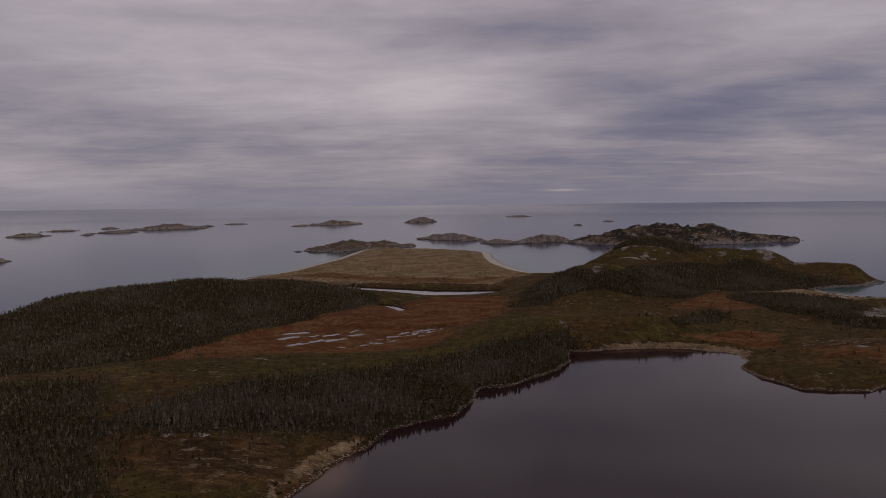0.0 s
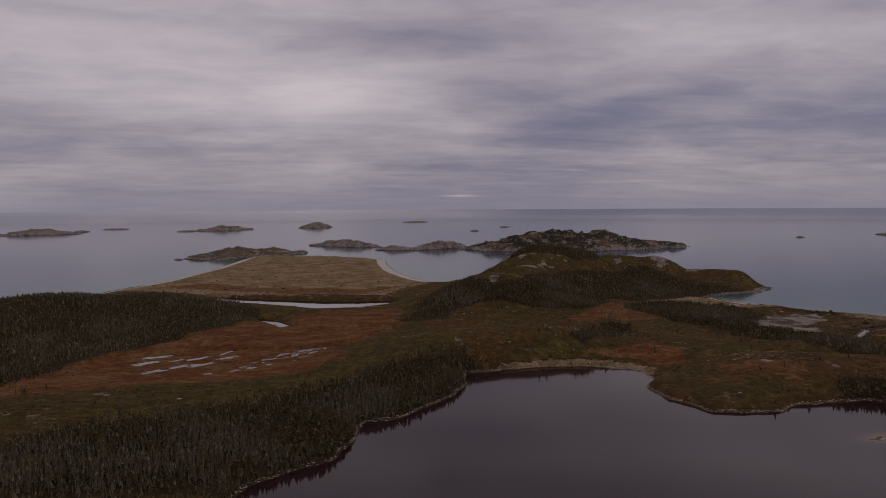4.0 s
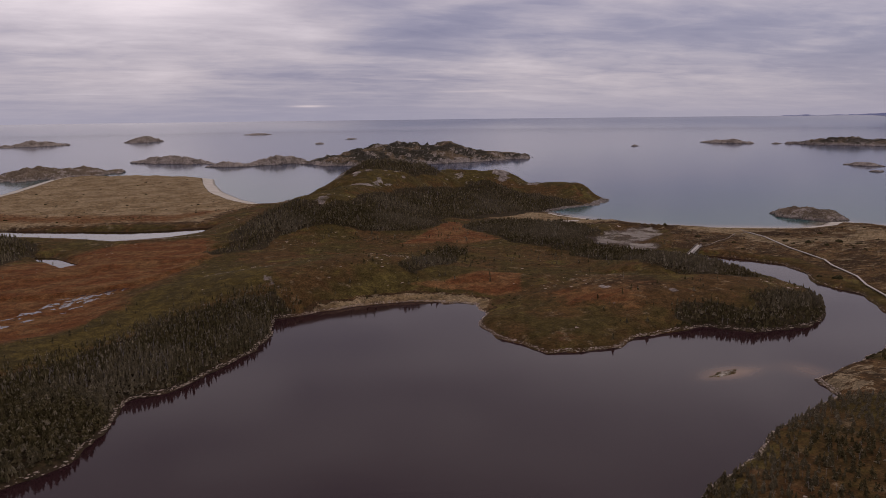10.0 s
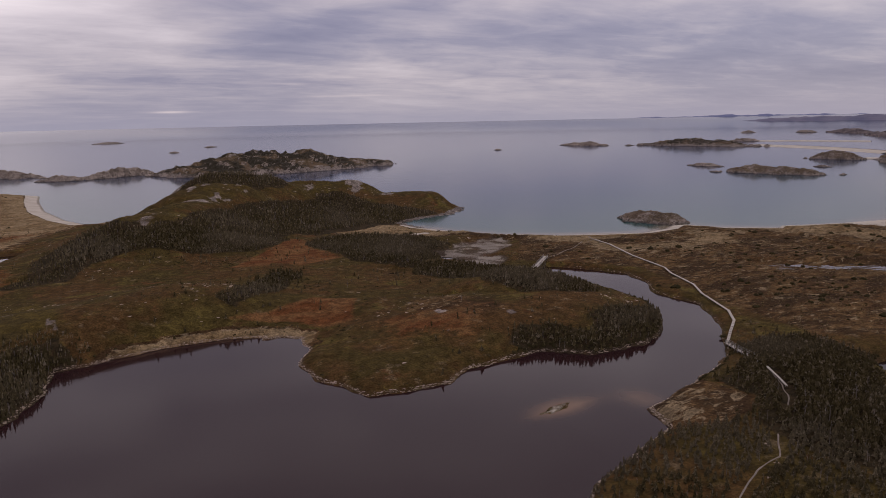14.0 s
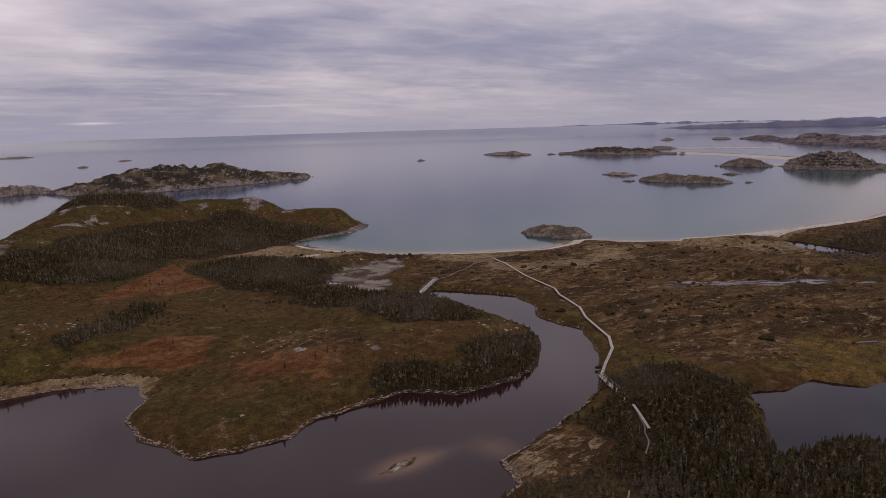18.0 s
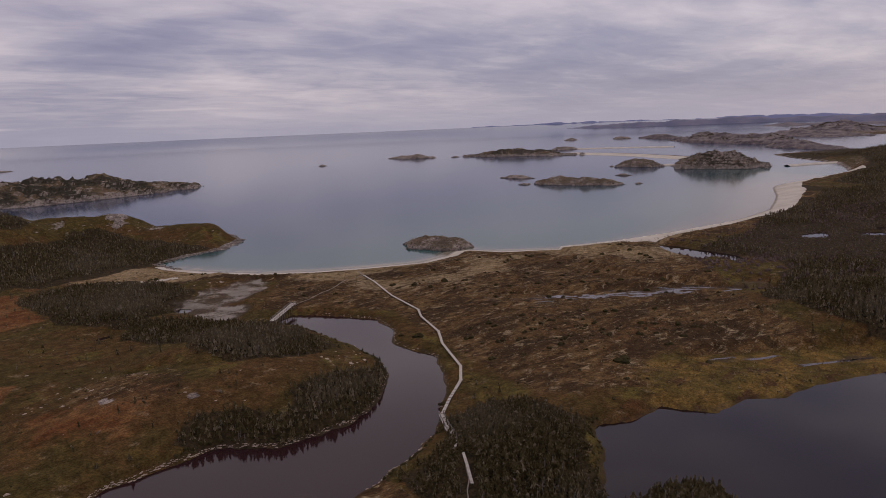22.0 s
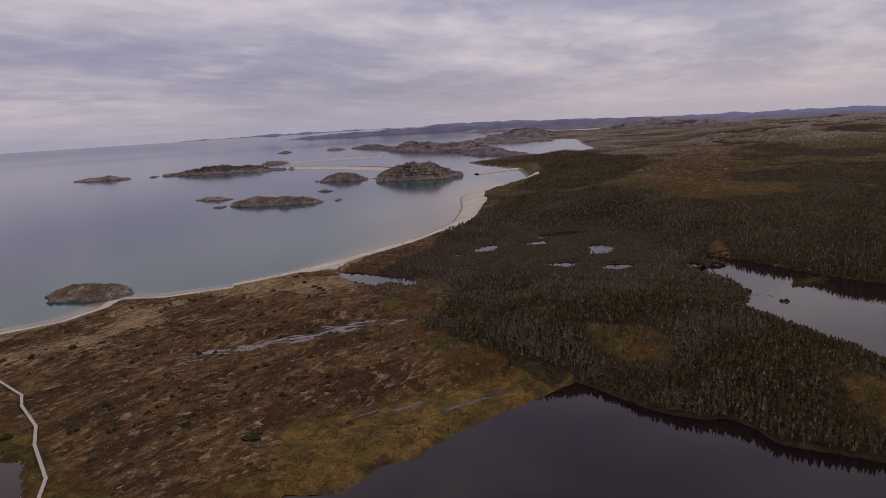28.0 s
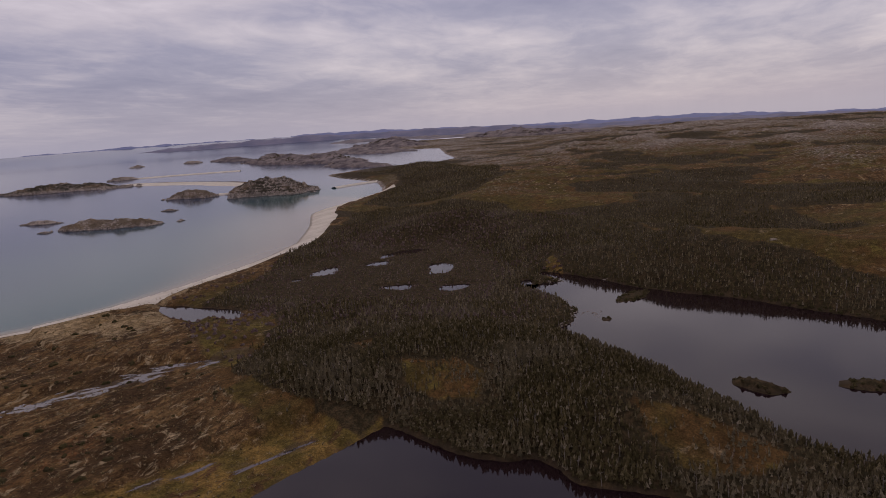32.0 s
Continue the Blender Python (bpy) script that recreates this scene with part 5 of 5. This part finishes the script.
# stretches of the lake shore, the cape and the pond bank whose trees stand as things of their own
NEAR_STANDS = [(-12, 30, 222, 262), (214, 252, 186, 222), (352, 376, 108, 142)]
forest("spruce_wood_west", "stunted dark spruce wood along the lake", (-120, 70, 60, 340), 1.05, MIDDLE, 101, NEAR_STANDS, 0.18, 1.0, 0.72)
forest("spruce_wood_bank", "dark spruce wood above the lake", (-300, -120, 60, 340), 1.6, COARSE, 111, (), 0.08, 1.0, 1.0)
forest("spruce_wood_ridge", "dark spruce wood on the western ridge", (-300, 0, 340, 640), 1.8, COARSE, 102, (), 0.06)
forest("spruce_wood_head", "dark spruce wood on the headland hill", (30, 345, 436, 670), 1.7, COARSE, 103, (), 0.10)
forest("spruce_wood_creek", "spruce clumps by the tidal creek", (80, 262, 230, 500), 1.25, MIDDLE, 104, NEAR_STANDS, 0.08)
forest("spruce_wood_cape", "dense spruce wood on the cape", (100, 262, 130, 230), 1.15, FINE, 105, NEAR_STANDS, 0.12)
forest("spruce_wood_pond", "grey-green spruce wood on the pond bank", (330, 440, -90, 240), 1.15, MIDDLE, 106, NEAR_STANDS, 0.10)
forest("spruce_wood_swamp", "spruce and bare alder in the wet woods", (440, 640, -100, 340), 1.9, COARSE, 107, (), 0.16)
forest("spruce_wood_slope", "dark spruce wood on the inland slope", (640, 900, -300, 420), 2.7, COARSE, 108)
forest("spruce_wood_hook", "dark spruce wood behind the hooked beach", (900, 1440, 200, 640), 4.0, FARTHEST, 110, (), 0.0, 1.0, 1.2)
forest("spruce_wood_inland", "scattered spruce woods on the far heath", (900, 1700, -600, 420), 5.5, FARTHEST, 109, (), 0.0, 1.0, 1.6)


def part(name, me, parent, label=""):
    ob = new(name, me)
    ob.parent = parent
    if label:
        ob["label"] = label
    return ob


def trunk_mesh():
    bm = bmesh.new()
    bmesh.ops.create_cone(bm, cap_ends=True, segments=6, radius1=0.028, radius2=0.006, depth=0.9, matrix=Matrix.Translation((0, 0, 0.43)))
    me = bpy.data.meshes.new("trunk")
    bm.to_mesh(me)
    bm.free()
    me.materials.append(BARK)
    return me


def single_trees():
    trunk = trunk_mesh()
    crowns = [array_mesh("crown", *spruce_template(12, 12, 200 + s), SPRUCE, False) for s in range(8)]
    first = []
    for crown in crowns:
        tree = new("spruce_tree")
        tagged(tree, "stunted dark green spruce with ragged branches", "tree", "spruces along the water")
        part("trunk", trunk, tree), part("crown", crown, tree)
        first.append(tree)
    spots = []
    for n, (x0, x1, y0, y1) in enumerate(NEAR_STANDS):
        x, y, z, sea, pond, w, roll, rng = candidates(x0, x1, y0, y1, 1.25, 150 + n)
        ok = (w > 0.5) & (pond < -0.7) & (z > 0.3)
        for line in [BOARDWALK_LINE] + TRAILS[2:4]:
            ok &= line_distance(line, x, y) > 1.8
        h = tree_height(x, y, roll) * (0.62 + 0.38 * step(w, 0, 12))
        order = rng.permutation(np.nonzero(ok)[0])
        spots += [(x[k], y[k], z[k], h[k], rng.uniform(0, 360), rng.uniform(0.6, 0.95)) for k in order[:100]]
        rest = order[100:]
        if len(rest):
            v, f = scatter(FINE, x[rest], y[rest], z[rest] - 0.1, h[rest] * 0.7 + 0.3, h[rest], 160 + n)
            tagged(new("spruce_thicket", array_mesh("spruce_thicket", v, f, SPRUCE, False)), "thicket of stunted spruce at the water's edge", "spruce wood", kind="stuff")
    for n, (x, y, z, h, turn, fat) in enumerate(spots):
        m = pose(x, y, z - 0.1, 0, 0, turn) @ Matrix.Diagonal((h * fat, h * fat, h, 1))
        if n < len(first):
            first[n].matrix_basis = m
            continue
        made = copy_thing(first[n % len(first)], Matrix.Identity(4))
        made.matrix_basis = m


single_trees()


# ---- bushes, grass and stones ----
def stuff(name, label, category, templates, material, x, y, z, wide, tall, seed):
    v, f = scatter(templates, x, y, z, wide, tall, seed)
    tagged(new(name, array_mesh(name, v, f, material, False)), label, category, kind="stuff")


BUSHES = [bush_template(300 + s) for s in range(5)]
TUFTS = [tuft_template(320 + s) for s in range(6)]
STONES = [stone_template(340 + s) for s in range(6)]


def low_growth():
    # dune field: dark bushes in drifts
    x, y, z, sea, pond, w, roll, rng = candidates(230, 640, 170, 520, 3.4, 401)
    g = inside(GRASS_MAIN, x, y)
    drift = value_noise(x, y, 38, 3, 91)
    ok = (g > 0) & (w < 1) & (sea > 22) & (pond < -1.5) & (roll < 0.07 + 0.55 * step(drift, 0.06, 0.25)) & (line_distance(BOARDWALK_LINE, x, y) > 2)
    s = 0.6 + 3.2 * rng.uniform(0, 1, ok.sum()) ** 3
    stuff("dune_bushes", "low dark juniper and crowberry bushes", "bushes", BUSHES, SHRUB, x[ok], y[ok], z[ok], s, s * 0.55, 402)
    # meadow beyond the lagoon
    x, y, z, sea, pond, w, roll, rng = candidates(-170, 60, 590, 980, 7, 403)
    ok = (sea > 25) & (roll < 0.05 + 0.12 * step(value_noise(x, y, 60, 2, 90), 0.05, 0.2))
    s = 0.7 + 2.2 * rng.uniform(0, 1, ok.sum()) ** 2
    stuff("meadow_bushes", "scattered dark bushes on the meadow", "bushes", BUSHES, SHRUB, x[ok], y[ok], z[ok], s, s * 0.5, 404)
    # heath scrub over the hills and the peninsula
    x, y, z, sea, pond, w, roll, rng = candidates(-260, 330, 140, 660, 2.5, 405)
    bare = np.maximum.reduce([inside(p, x, y) for p in (BOG_WEST, BOG_HEAD, BOG_PATCH, GRASS_MAIN, FLAT)])
    drift = value_noise(x, y, 30, 3, 92)
    ok = (w < 1) & (bare < -2) & (pond < -1) & (sea > 6) & (roll < 0.03 + 0.55 * step(drift, 0.08, 0.26)) & (inside(BEACH_LAWN, x, y) < 0)
    s = rng.uniform(0.5, 1.7, ok.sum())
    stuff("heath_scrub", "low dark scrub on the heath", "scrub", BUSHES, SHRUB, x[ok], y[ok], z[ok], s, s * 0.42, 406)
    # bare alders in the wet woods and behind the dunes
    x, y, z, sea, pond, w, roll, rng = candidates(380, 760, 120, 400, 3.0, 407)
    belt = value_noise(x, y, 60, 3, 93)
    ok = (pond < -0.8) & (sea > 26) & (inside(GRASS_MAIN, x, y) < 4) & (roll < 0.15 + 0.7 * np.maximum(step(belt, -0.05, 0.15), step(inside(WET_WOODS, x, y), -10, 8))) & (x > 420)
    s = rng.uniform(1.4, 3.2, ok.sum())
    s = s * (1 - 0.5 * step(inside(WET_WOODS, x[ok], y[ok]), -6, 8))
    drowned = (pond > -1.2) & (pond < 2.4) & (inside(WET_WOODS, x, y) > -8) & (roll < 0.42)
    x, y, z, s = np.concatenate([x[ok], x[drowned]]), np.concatenate([y[ok], y[drowned]]), np.concatenate([z[ok], np.maximum(z[drowned], 0.0)]), np.concatenate([s, rng.uniform(1.0, 2.4, drowned.sum())])
    stuff("alder_scrub", "brown leafless alder scrub in the wet woods", "scrub", BUSHES, LARCH, x, y, z, s, s * 0.8, 408)
    # clumps of dune grass
    x, y, z, sea, pond, w, roll, rng = candidates(222, 620, 150, 520, 1.9, 409)
    g = np.maximum(inside(GRASS_MAIN, x, y), inside(GOLD_FRINGE, x, y))
    ok = (g > 0) & (w < 2) & (sea > 16) & (pond < -0.6) & (roll < 0.55) & (line_distance(BOARDWALK_LINE, x, y) > 1.4)
    s = rng.uniform(0.5, 1.3, ok.sum())
    stuff("dune_grass", "tawny dune grass in clumps", "grass", TUFTS, TUFT, x[ok], y[ok], z[ok], s, s * 0.6, 410)
    # bushes that hang over the wooded banks
    x, y, z, sea, pond, w, roll, rng = candidates(-60, 380, 40, 360, 1.1, 421)
    ok = (np.abs(pond + 1.7) < 0.7) & (w > -4) & (roll < 0.8) & (sea > 30) & (inside(GOLD_FRINGE, x, y) < -3) & (inside(GRASS_SHORE, x, y) < 0) & (inside(GRASS_CAPE, x, y) < 0) & (line_distance(BOARDWALK_LINE, x, y) > 2)
    s = rng.uniform(0.8, 1.9, ok.sum())
    stuff("bank_bushes", "dark alder and sweet gale bushes over the water's edge", "bushes", BUSHES, SHRUB, x[ok], y[ok], z[ok] - 0.1, s, s * 0.75, 422)
    x, y, z, sea, pond, w, roll, rng = candidates(380, 600, -60, 140, 1.7, 423)
    ok = (np.abs(pond + 1.0) < 1.0) & (w > -6) & (roll < 0.8)
    s = rng.uniform(1.4, 2.8, ok.sum())
    stuff("tarn_bushes", "dark bushes along the banks of the tarn", "bushes", BUSHES, SHRUB, x[ok], y[ok], z[ok] - 0.1, s, s * 0.7, 424)
    # pale stones along the lake and the ponds
    x, y, z, sea, pond, w, roll, rng = candidates(-60, 380, 60, 360, 0.5, 411)
    band = np.abs(pond + 0.35 + 0.5 * value_noise(x, y, 6, 2, 94))
    ok = (band < 0.5) & (inside(LAKE, x, y) > -12) & ((x < 222) | (roll < 0.22)) & (roll < 0.97 * step(0.28 + value_noise(x, y, 22, 2, 95), 0, 0.2)) & (inside(GOLD_FRINGE, x, y) < -8) & (sea > 40) & ~((x > 335) & (y < 150) & (roll > 0.12)) & (np.hypot(x - 164, y - 219) > 14)
    s = 0.16 + 0.34 * rng.uniform(0, 1, ok.sum()) ** 2.5
    stuff("shore_stones", "pale lichened stones along the waterline", "stones", STONES, STONE, x[ok], y[ok], np.maximum(z[ok], 0.15) - 0.1 * s, s * 2.4, s * 0.8, 412)
    # rocks along the tarn's wooded shore
    x, y, z, sea, pond, w, roll, rng = candidates(462, 560, 84, 124, 0.9, 419)
    ok = (np.abs(pond - 1.2) < 2.6) & (roll < 0.5) & (y > 92)
    s = 0.5 + 1.1 * rng.uniform(0, 1, ok.sum()) ** 2
    stuff("tarn_rocks", "grey rocks in the shallows of the tarn", "rocks", STONES, BOULDER, x[ok], y[ok], np.maximum(z[ok], -0.1), s * 1.4, s, 420)
    # pale outcrops of rock on the heath hills
    x, y, z, sea, pond, w, roll, rng = candidates(-60, 345, 140, 670, 2.0, 415)
    knot = value_noise(x, y, 22, 3, 96, 0.65) + 0.35 * value_noise(x, y, 70, 2, 97)
    ok = (w < -1) & (z > 3) & (sea > 8) & (pond < -4) & (roll < 0.022 + 0.34 * step(knot, 0.12, 0.30)) & (inside(GRASS_MAIN, x, y) < -4) & (inside(FLAT_BOG, x, y) < -8)
    s = 0.3 + 1.9 * rng.uniform(0, 1, ok.sum()) ** 3
    stuff("rock_outcrops", "pale flat rock outcrops on the heath", "outcrops", STONES, STONE, x[ok], y[ok], z[ok] - 0.08 * s, s * 1.5, s * 0.32, 416)
    x, y, z, sea, pond, w, roll, rng = candidates(660, 1800, -600, 400, 4.4, 417)
    knot = value_noise(x, y, 60, 3, 98, 0.65)
    ok = (w < -1) & (sea > 20) & (roll < 0.03 + 0.5 * step(knot, 0.12, 0.3))
    s = 0.5 + 1.8 * rng.uniform(0, 1, ok.sum()) ** 3
    stuff("far_outcrops", "pale rock outcrops on the inland heath", "outcrops", STONES, STONE, x[ok], y[ok], z[ok] - 0.1 * s, s * 1.4, s * 0.5, 418)
    # boulders at the foot of the headland
    x, y, z, sea, pond, w, roll, rng = candidates(-290, 380, 380, 740, 2.0, 413)
    ok = (np.abs(sea - 1) < 3.5) & (roll < 0.5) & (line_distance(BEACH_LINE[1:], x, y) > 25) & (line_distance(TOMBOLO_LINE[1:], x, y) > 25)
    s = rng.uniform(0.6, 2.6, ok.sum())
    stuff("shore_boulders", "grey boulders at the foot of the headland", "boulders", STONES, BOULDER, x[ok], y[ok], np.maximum(z[ok], 0.0), s * 1.3, s, 414)


low_growth()


def dress_islands():
    # each larger island carries scrub on its back and loose rock along its foot
    rng = np.random.default_rng(77)
    for ob, x, y, z, h, cell in ISLAND_FORMS:
        flat = np.nonzero((z > max(2.6, 0.34 * h)).ravel())[0]
        grow = flat[value_noise(x.ravel()[flat], y.ravel()[flat], 9 * cell, 3, 78) > 0.02]
        for name, spots, most, low, high, tall, kinds, material in (("scrub", grow, 420, 0.7, 2.0, 0.42, BUSHES, SHRUB), ("shore_rocks", np.nonzero(((z > 0.1) & (z < 0.14 * h + 0.9)).ravel())[0], 260, 0.5, 1.5, 0.55, STONES, STONE)):
            if len(spots) < 12 or (name == "scrub" and h < 20) or (name == "shore_rocks" and h > 30):
                continue
            pick = rng.choice(spots, min(most, len(spots)), replace=False)
            s = cell * rng.uniform(low, high, len(pick))
            v, f = scatter(kinds, x.ravel()[pick] + rng.uniform(-cell, cell, len(pick)) * 0.4, y.ravel()[pick] + rng.uniform(-cell, cell, len(pick)) * 0.4, z.ravel()[pick] - 0.1 * s, s, s * tall, 79)
            part(name, array_mesh(name, v, f, material, False), ob)["kind"] = "stuff"


dress_islands()


def single_bushes():
    shapes = [array_mesh("bush", *bush_template(500 + s, 9), SHRUB, False) for s in range(4)]
    rng = random.Random(88)
    spots = [(323, 358), (330, 349), (342, 341), (289, 384), (308, 403), (276, 292), (278, 286), (244, 234), (300, 214), (303, 215), (427, 351), (414, 330), (423, 316), (382, 325), (398, 354), (277, 247), (455, 307), (452, 301), (462, 318), (441, 322), (470, 330), (405, 300), (436, 296)]
    for n, (x, y) in enumerate(spots):
        s = rng.uniform(2.6, 5.2)
        bush = tagged(new("bush", shapes[n % 4]), "rounded dark juniper bush in the dune grass", "bush", "bushes of the dune field")
        bush.matrix_basis = pose(x, y, float(sample(np.array([float(x)]), np.array([float(y)]))[0][0]) - 0.1, 0, 0, rng.uniform(0, 360)) @ Matrix.Diagonal((s, s * rng.uniform(0.7, 1), s * 0.5, 1))


single_bushes()


# ---- boardwalk and footbridge ----
def box_mesh(name, size, material, bevel=0.02):
    bm = bmesh.new()
    bmesh.ops.create_cube(bm, size=1.0, matrix=Matrix.Diagonal((*size, 1)))
    bmesh.ops.bevel(bm, geom=bm.edges[:], offset=bevel, segments=1, affect="EDGES")
    me = bpy.data.meshes.new(name)
    bm.to_mesh(me)
    bm.free()
    me.materials.append(material)
    return me


def height_at(x, y):
    return float(sample(np.array([float(x)]), np.array([float(y)]))[0][0])


def boardwalk(points, lift, width, rails, label, board=0.9):
    """A plank walk along the points: boards across, bearers under them, posts to the ground and, where told, handrails."""
    walkway = tagged(new("boardwalk"), label, "boardwalk")
    deck, bearer, post, rail = box_mesh("board", (board - 0.05, width, 0.07), DECK), box_mesh("bearer", (1, 0.12, 0.16), TIMBER, 0.01), box_mesh("post", (0.14, 0.14, 1), TIMBER, 0.01), box_mesh("handrail", (1, 0.07, 0.1), TIMBER, 0.01)
    for (x0, y0), (x1, y1) in zip(points[:-1], points[1:]):
        length, turn = math.hypot(x1 - x0, y1 - y0), math.degrees(math.atan2(y1 - y0, x1 - x0))
        z0, z1 = max(height_at(x0, y0), 0.3) + lift, max(height_at(x1, y1), 0.3) + lift
        n = max(2, int(length / board))
        pitch = -math.degrees(math.atan2(z1 - z0, length))
        for k in range(n + 1):
            u = k / n
            part("board", deck, walkway).matrix_basis = pose(x0 + (x1 - x0) * u, y0 + (y1 - y0) * u, z0 + (z1 - z0) * u, 0, pitch, turn)
        mid = ((x0 + x1) / 2, (y0 + y1) / 2, (z0 + z1) / 2)
        c, s = math.cos(radians(turn)), math.sin(radians(turn))
        for side in (-1, 1):
            ox, oy = -s * side * (width / 2 - 0.12), c * side * (width / 2 - 0.12)
            part("bearer", bearer, walkway).matrix_basis = pose(mid[0] + ox, mid[1] + oy, mid[2] - 0.12, 0, pitch, turn) @ Matrix.Diagonal((length, 1, 1, 1))
            if rails:
                part("handrail", rail, walkway).matrix_basis = pose(mid[0] + ox, mid[1] + oy, mid[2] + 1.0, 0, pitch, turn) @ Matrix.Diagonal((length, 1, 1, 1))
                part("handrail", rail, walkway).matrix_basis = pose(mid[0] + ox, mid[1] + oy, mid[2] + 0.55, 0, pitch, turn) @ Matrix.Diagonal((length, 1, 1, 1))
            m = max(2, int(length / 2.5))
            for k in range(m + 1):
                u = k / m
                px, py, pz = x0 + (x1 - x0) * u + ox, y0 + (y1 - y0) * u + oy, z0 + (z1 - z0) * u
                foot, head = min(height_at(px, py), pz - 0.2) - 0.15, pz + (1.05 if rails else -0.05)
                part("post", post, walkway).matrix_basis = pose(px, py, (foot + head) / 2, 0, 0, turn) @ Matrix.Diagonal((1, 1, head - foot, 1))
    return walkway


def trail(points, width, label):
    """A trodden path that follows the ground, a little proud of it."""
    p = np.array(points, float)
    along = np.concatenate([[0], np.cumsum(np.hypot(*np.diff(p, axis=0).T))])
    s = np.arange(0, along[-1], 0.8)
    x, y = np.interp(s, along, p[:, 0]), np.interp(s, along, p[:, 1])
    x, y = x + 0.9 * value_noise(s, 0 * s, 7, 2, 3), y + 0.9 * value_noise(s, 0 * s + 50, 7, 2, 4)
    dx, dy = np.gradient(x), np.gradient(y)
    k = np.hypot(dx, dy)
    side = np.array([-1, -0.7, 0, 0.7, 1])
    half = width / 2 * (1 + 0.6 * value_noise(s, 0 * s, 3, 2, 6))
    gx2, gy2 = x[:, None] - (dy / k * half)[:, None] * side, y[:, None] + (dx / k * half)[:, None] * side
    z = sample(gx2.ravel(), gy2.ravel())[0].reshape(gx2.shape) + np.array([-0.05, 0.06, 0.10, 0.06, -0.05])
    me = array_mesh("trail", np.stack([gx2, gy2, z], -1).reshape(-1, 3), grid_faces(*gx2.shape), TRACK)
    me.flip_normals()
    tagged(new("trail", me), label, "footpath")


for line, width in zip(TRAILS, (1.4, 0.6, 0.4, 0.45, 1.1, 1.2)):
    trail(line, width, "pale trodden footpath through heath and grass")
boardwalk(BOARDWALK_LINE, 0.55, 0.9, False, "pale plank boardwalk winding through dune grass", 1.5)
boardwalk([(238, 228), (231.5, 218.5), (227, 211)], 0.8, 1.4, True, "grey plank steps with handrails at the wood's edge", 0.8)
boardwalk([(226, 209), (222.5, 206)], 0.5, 0.65, False, "short weathered plank walk among spruces", 0.8)
boardwalk([(222, 202.5), (218, 197), (213.5, 191)], 0.45, 0.65, False, "short weathered plank walk among spruces", 0.8)
boardwalk([(252.5, 345.5), (271.5, 361.5)], 1.3, 2.2, True, "grey timber footbridge over the creek mouth", 1.2)
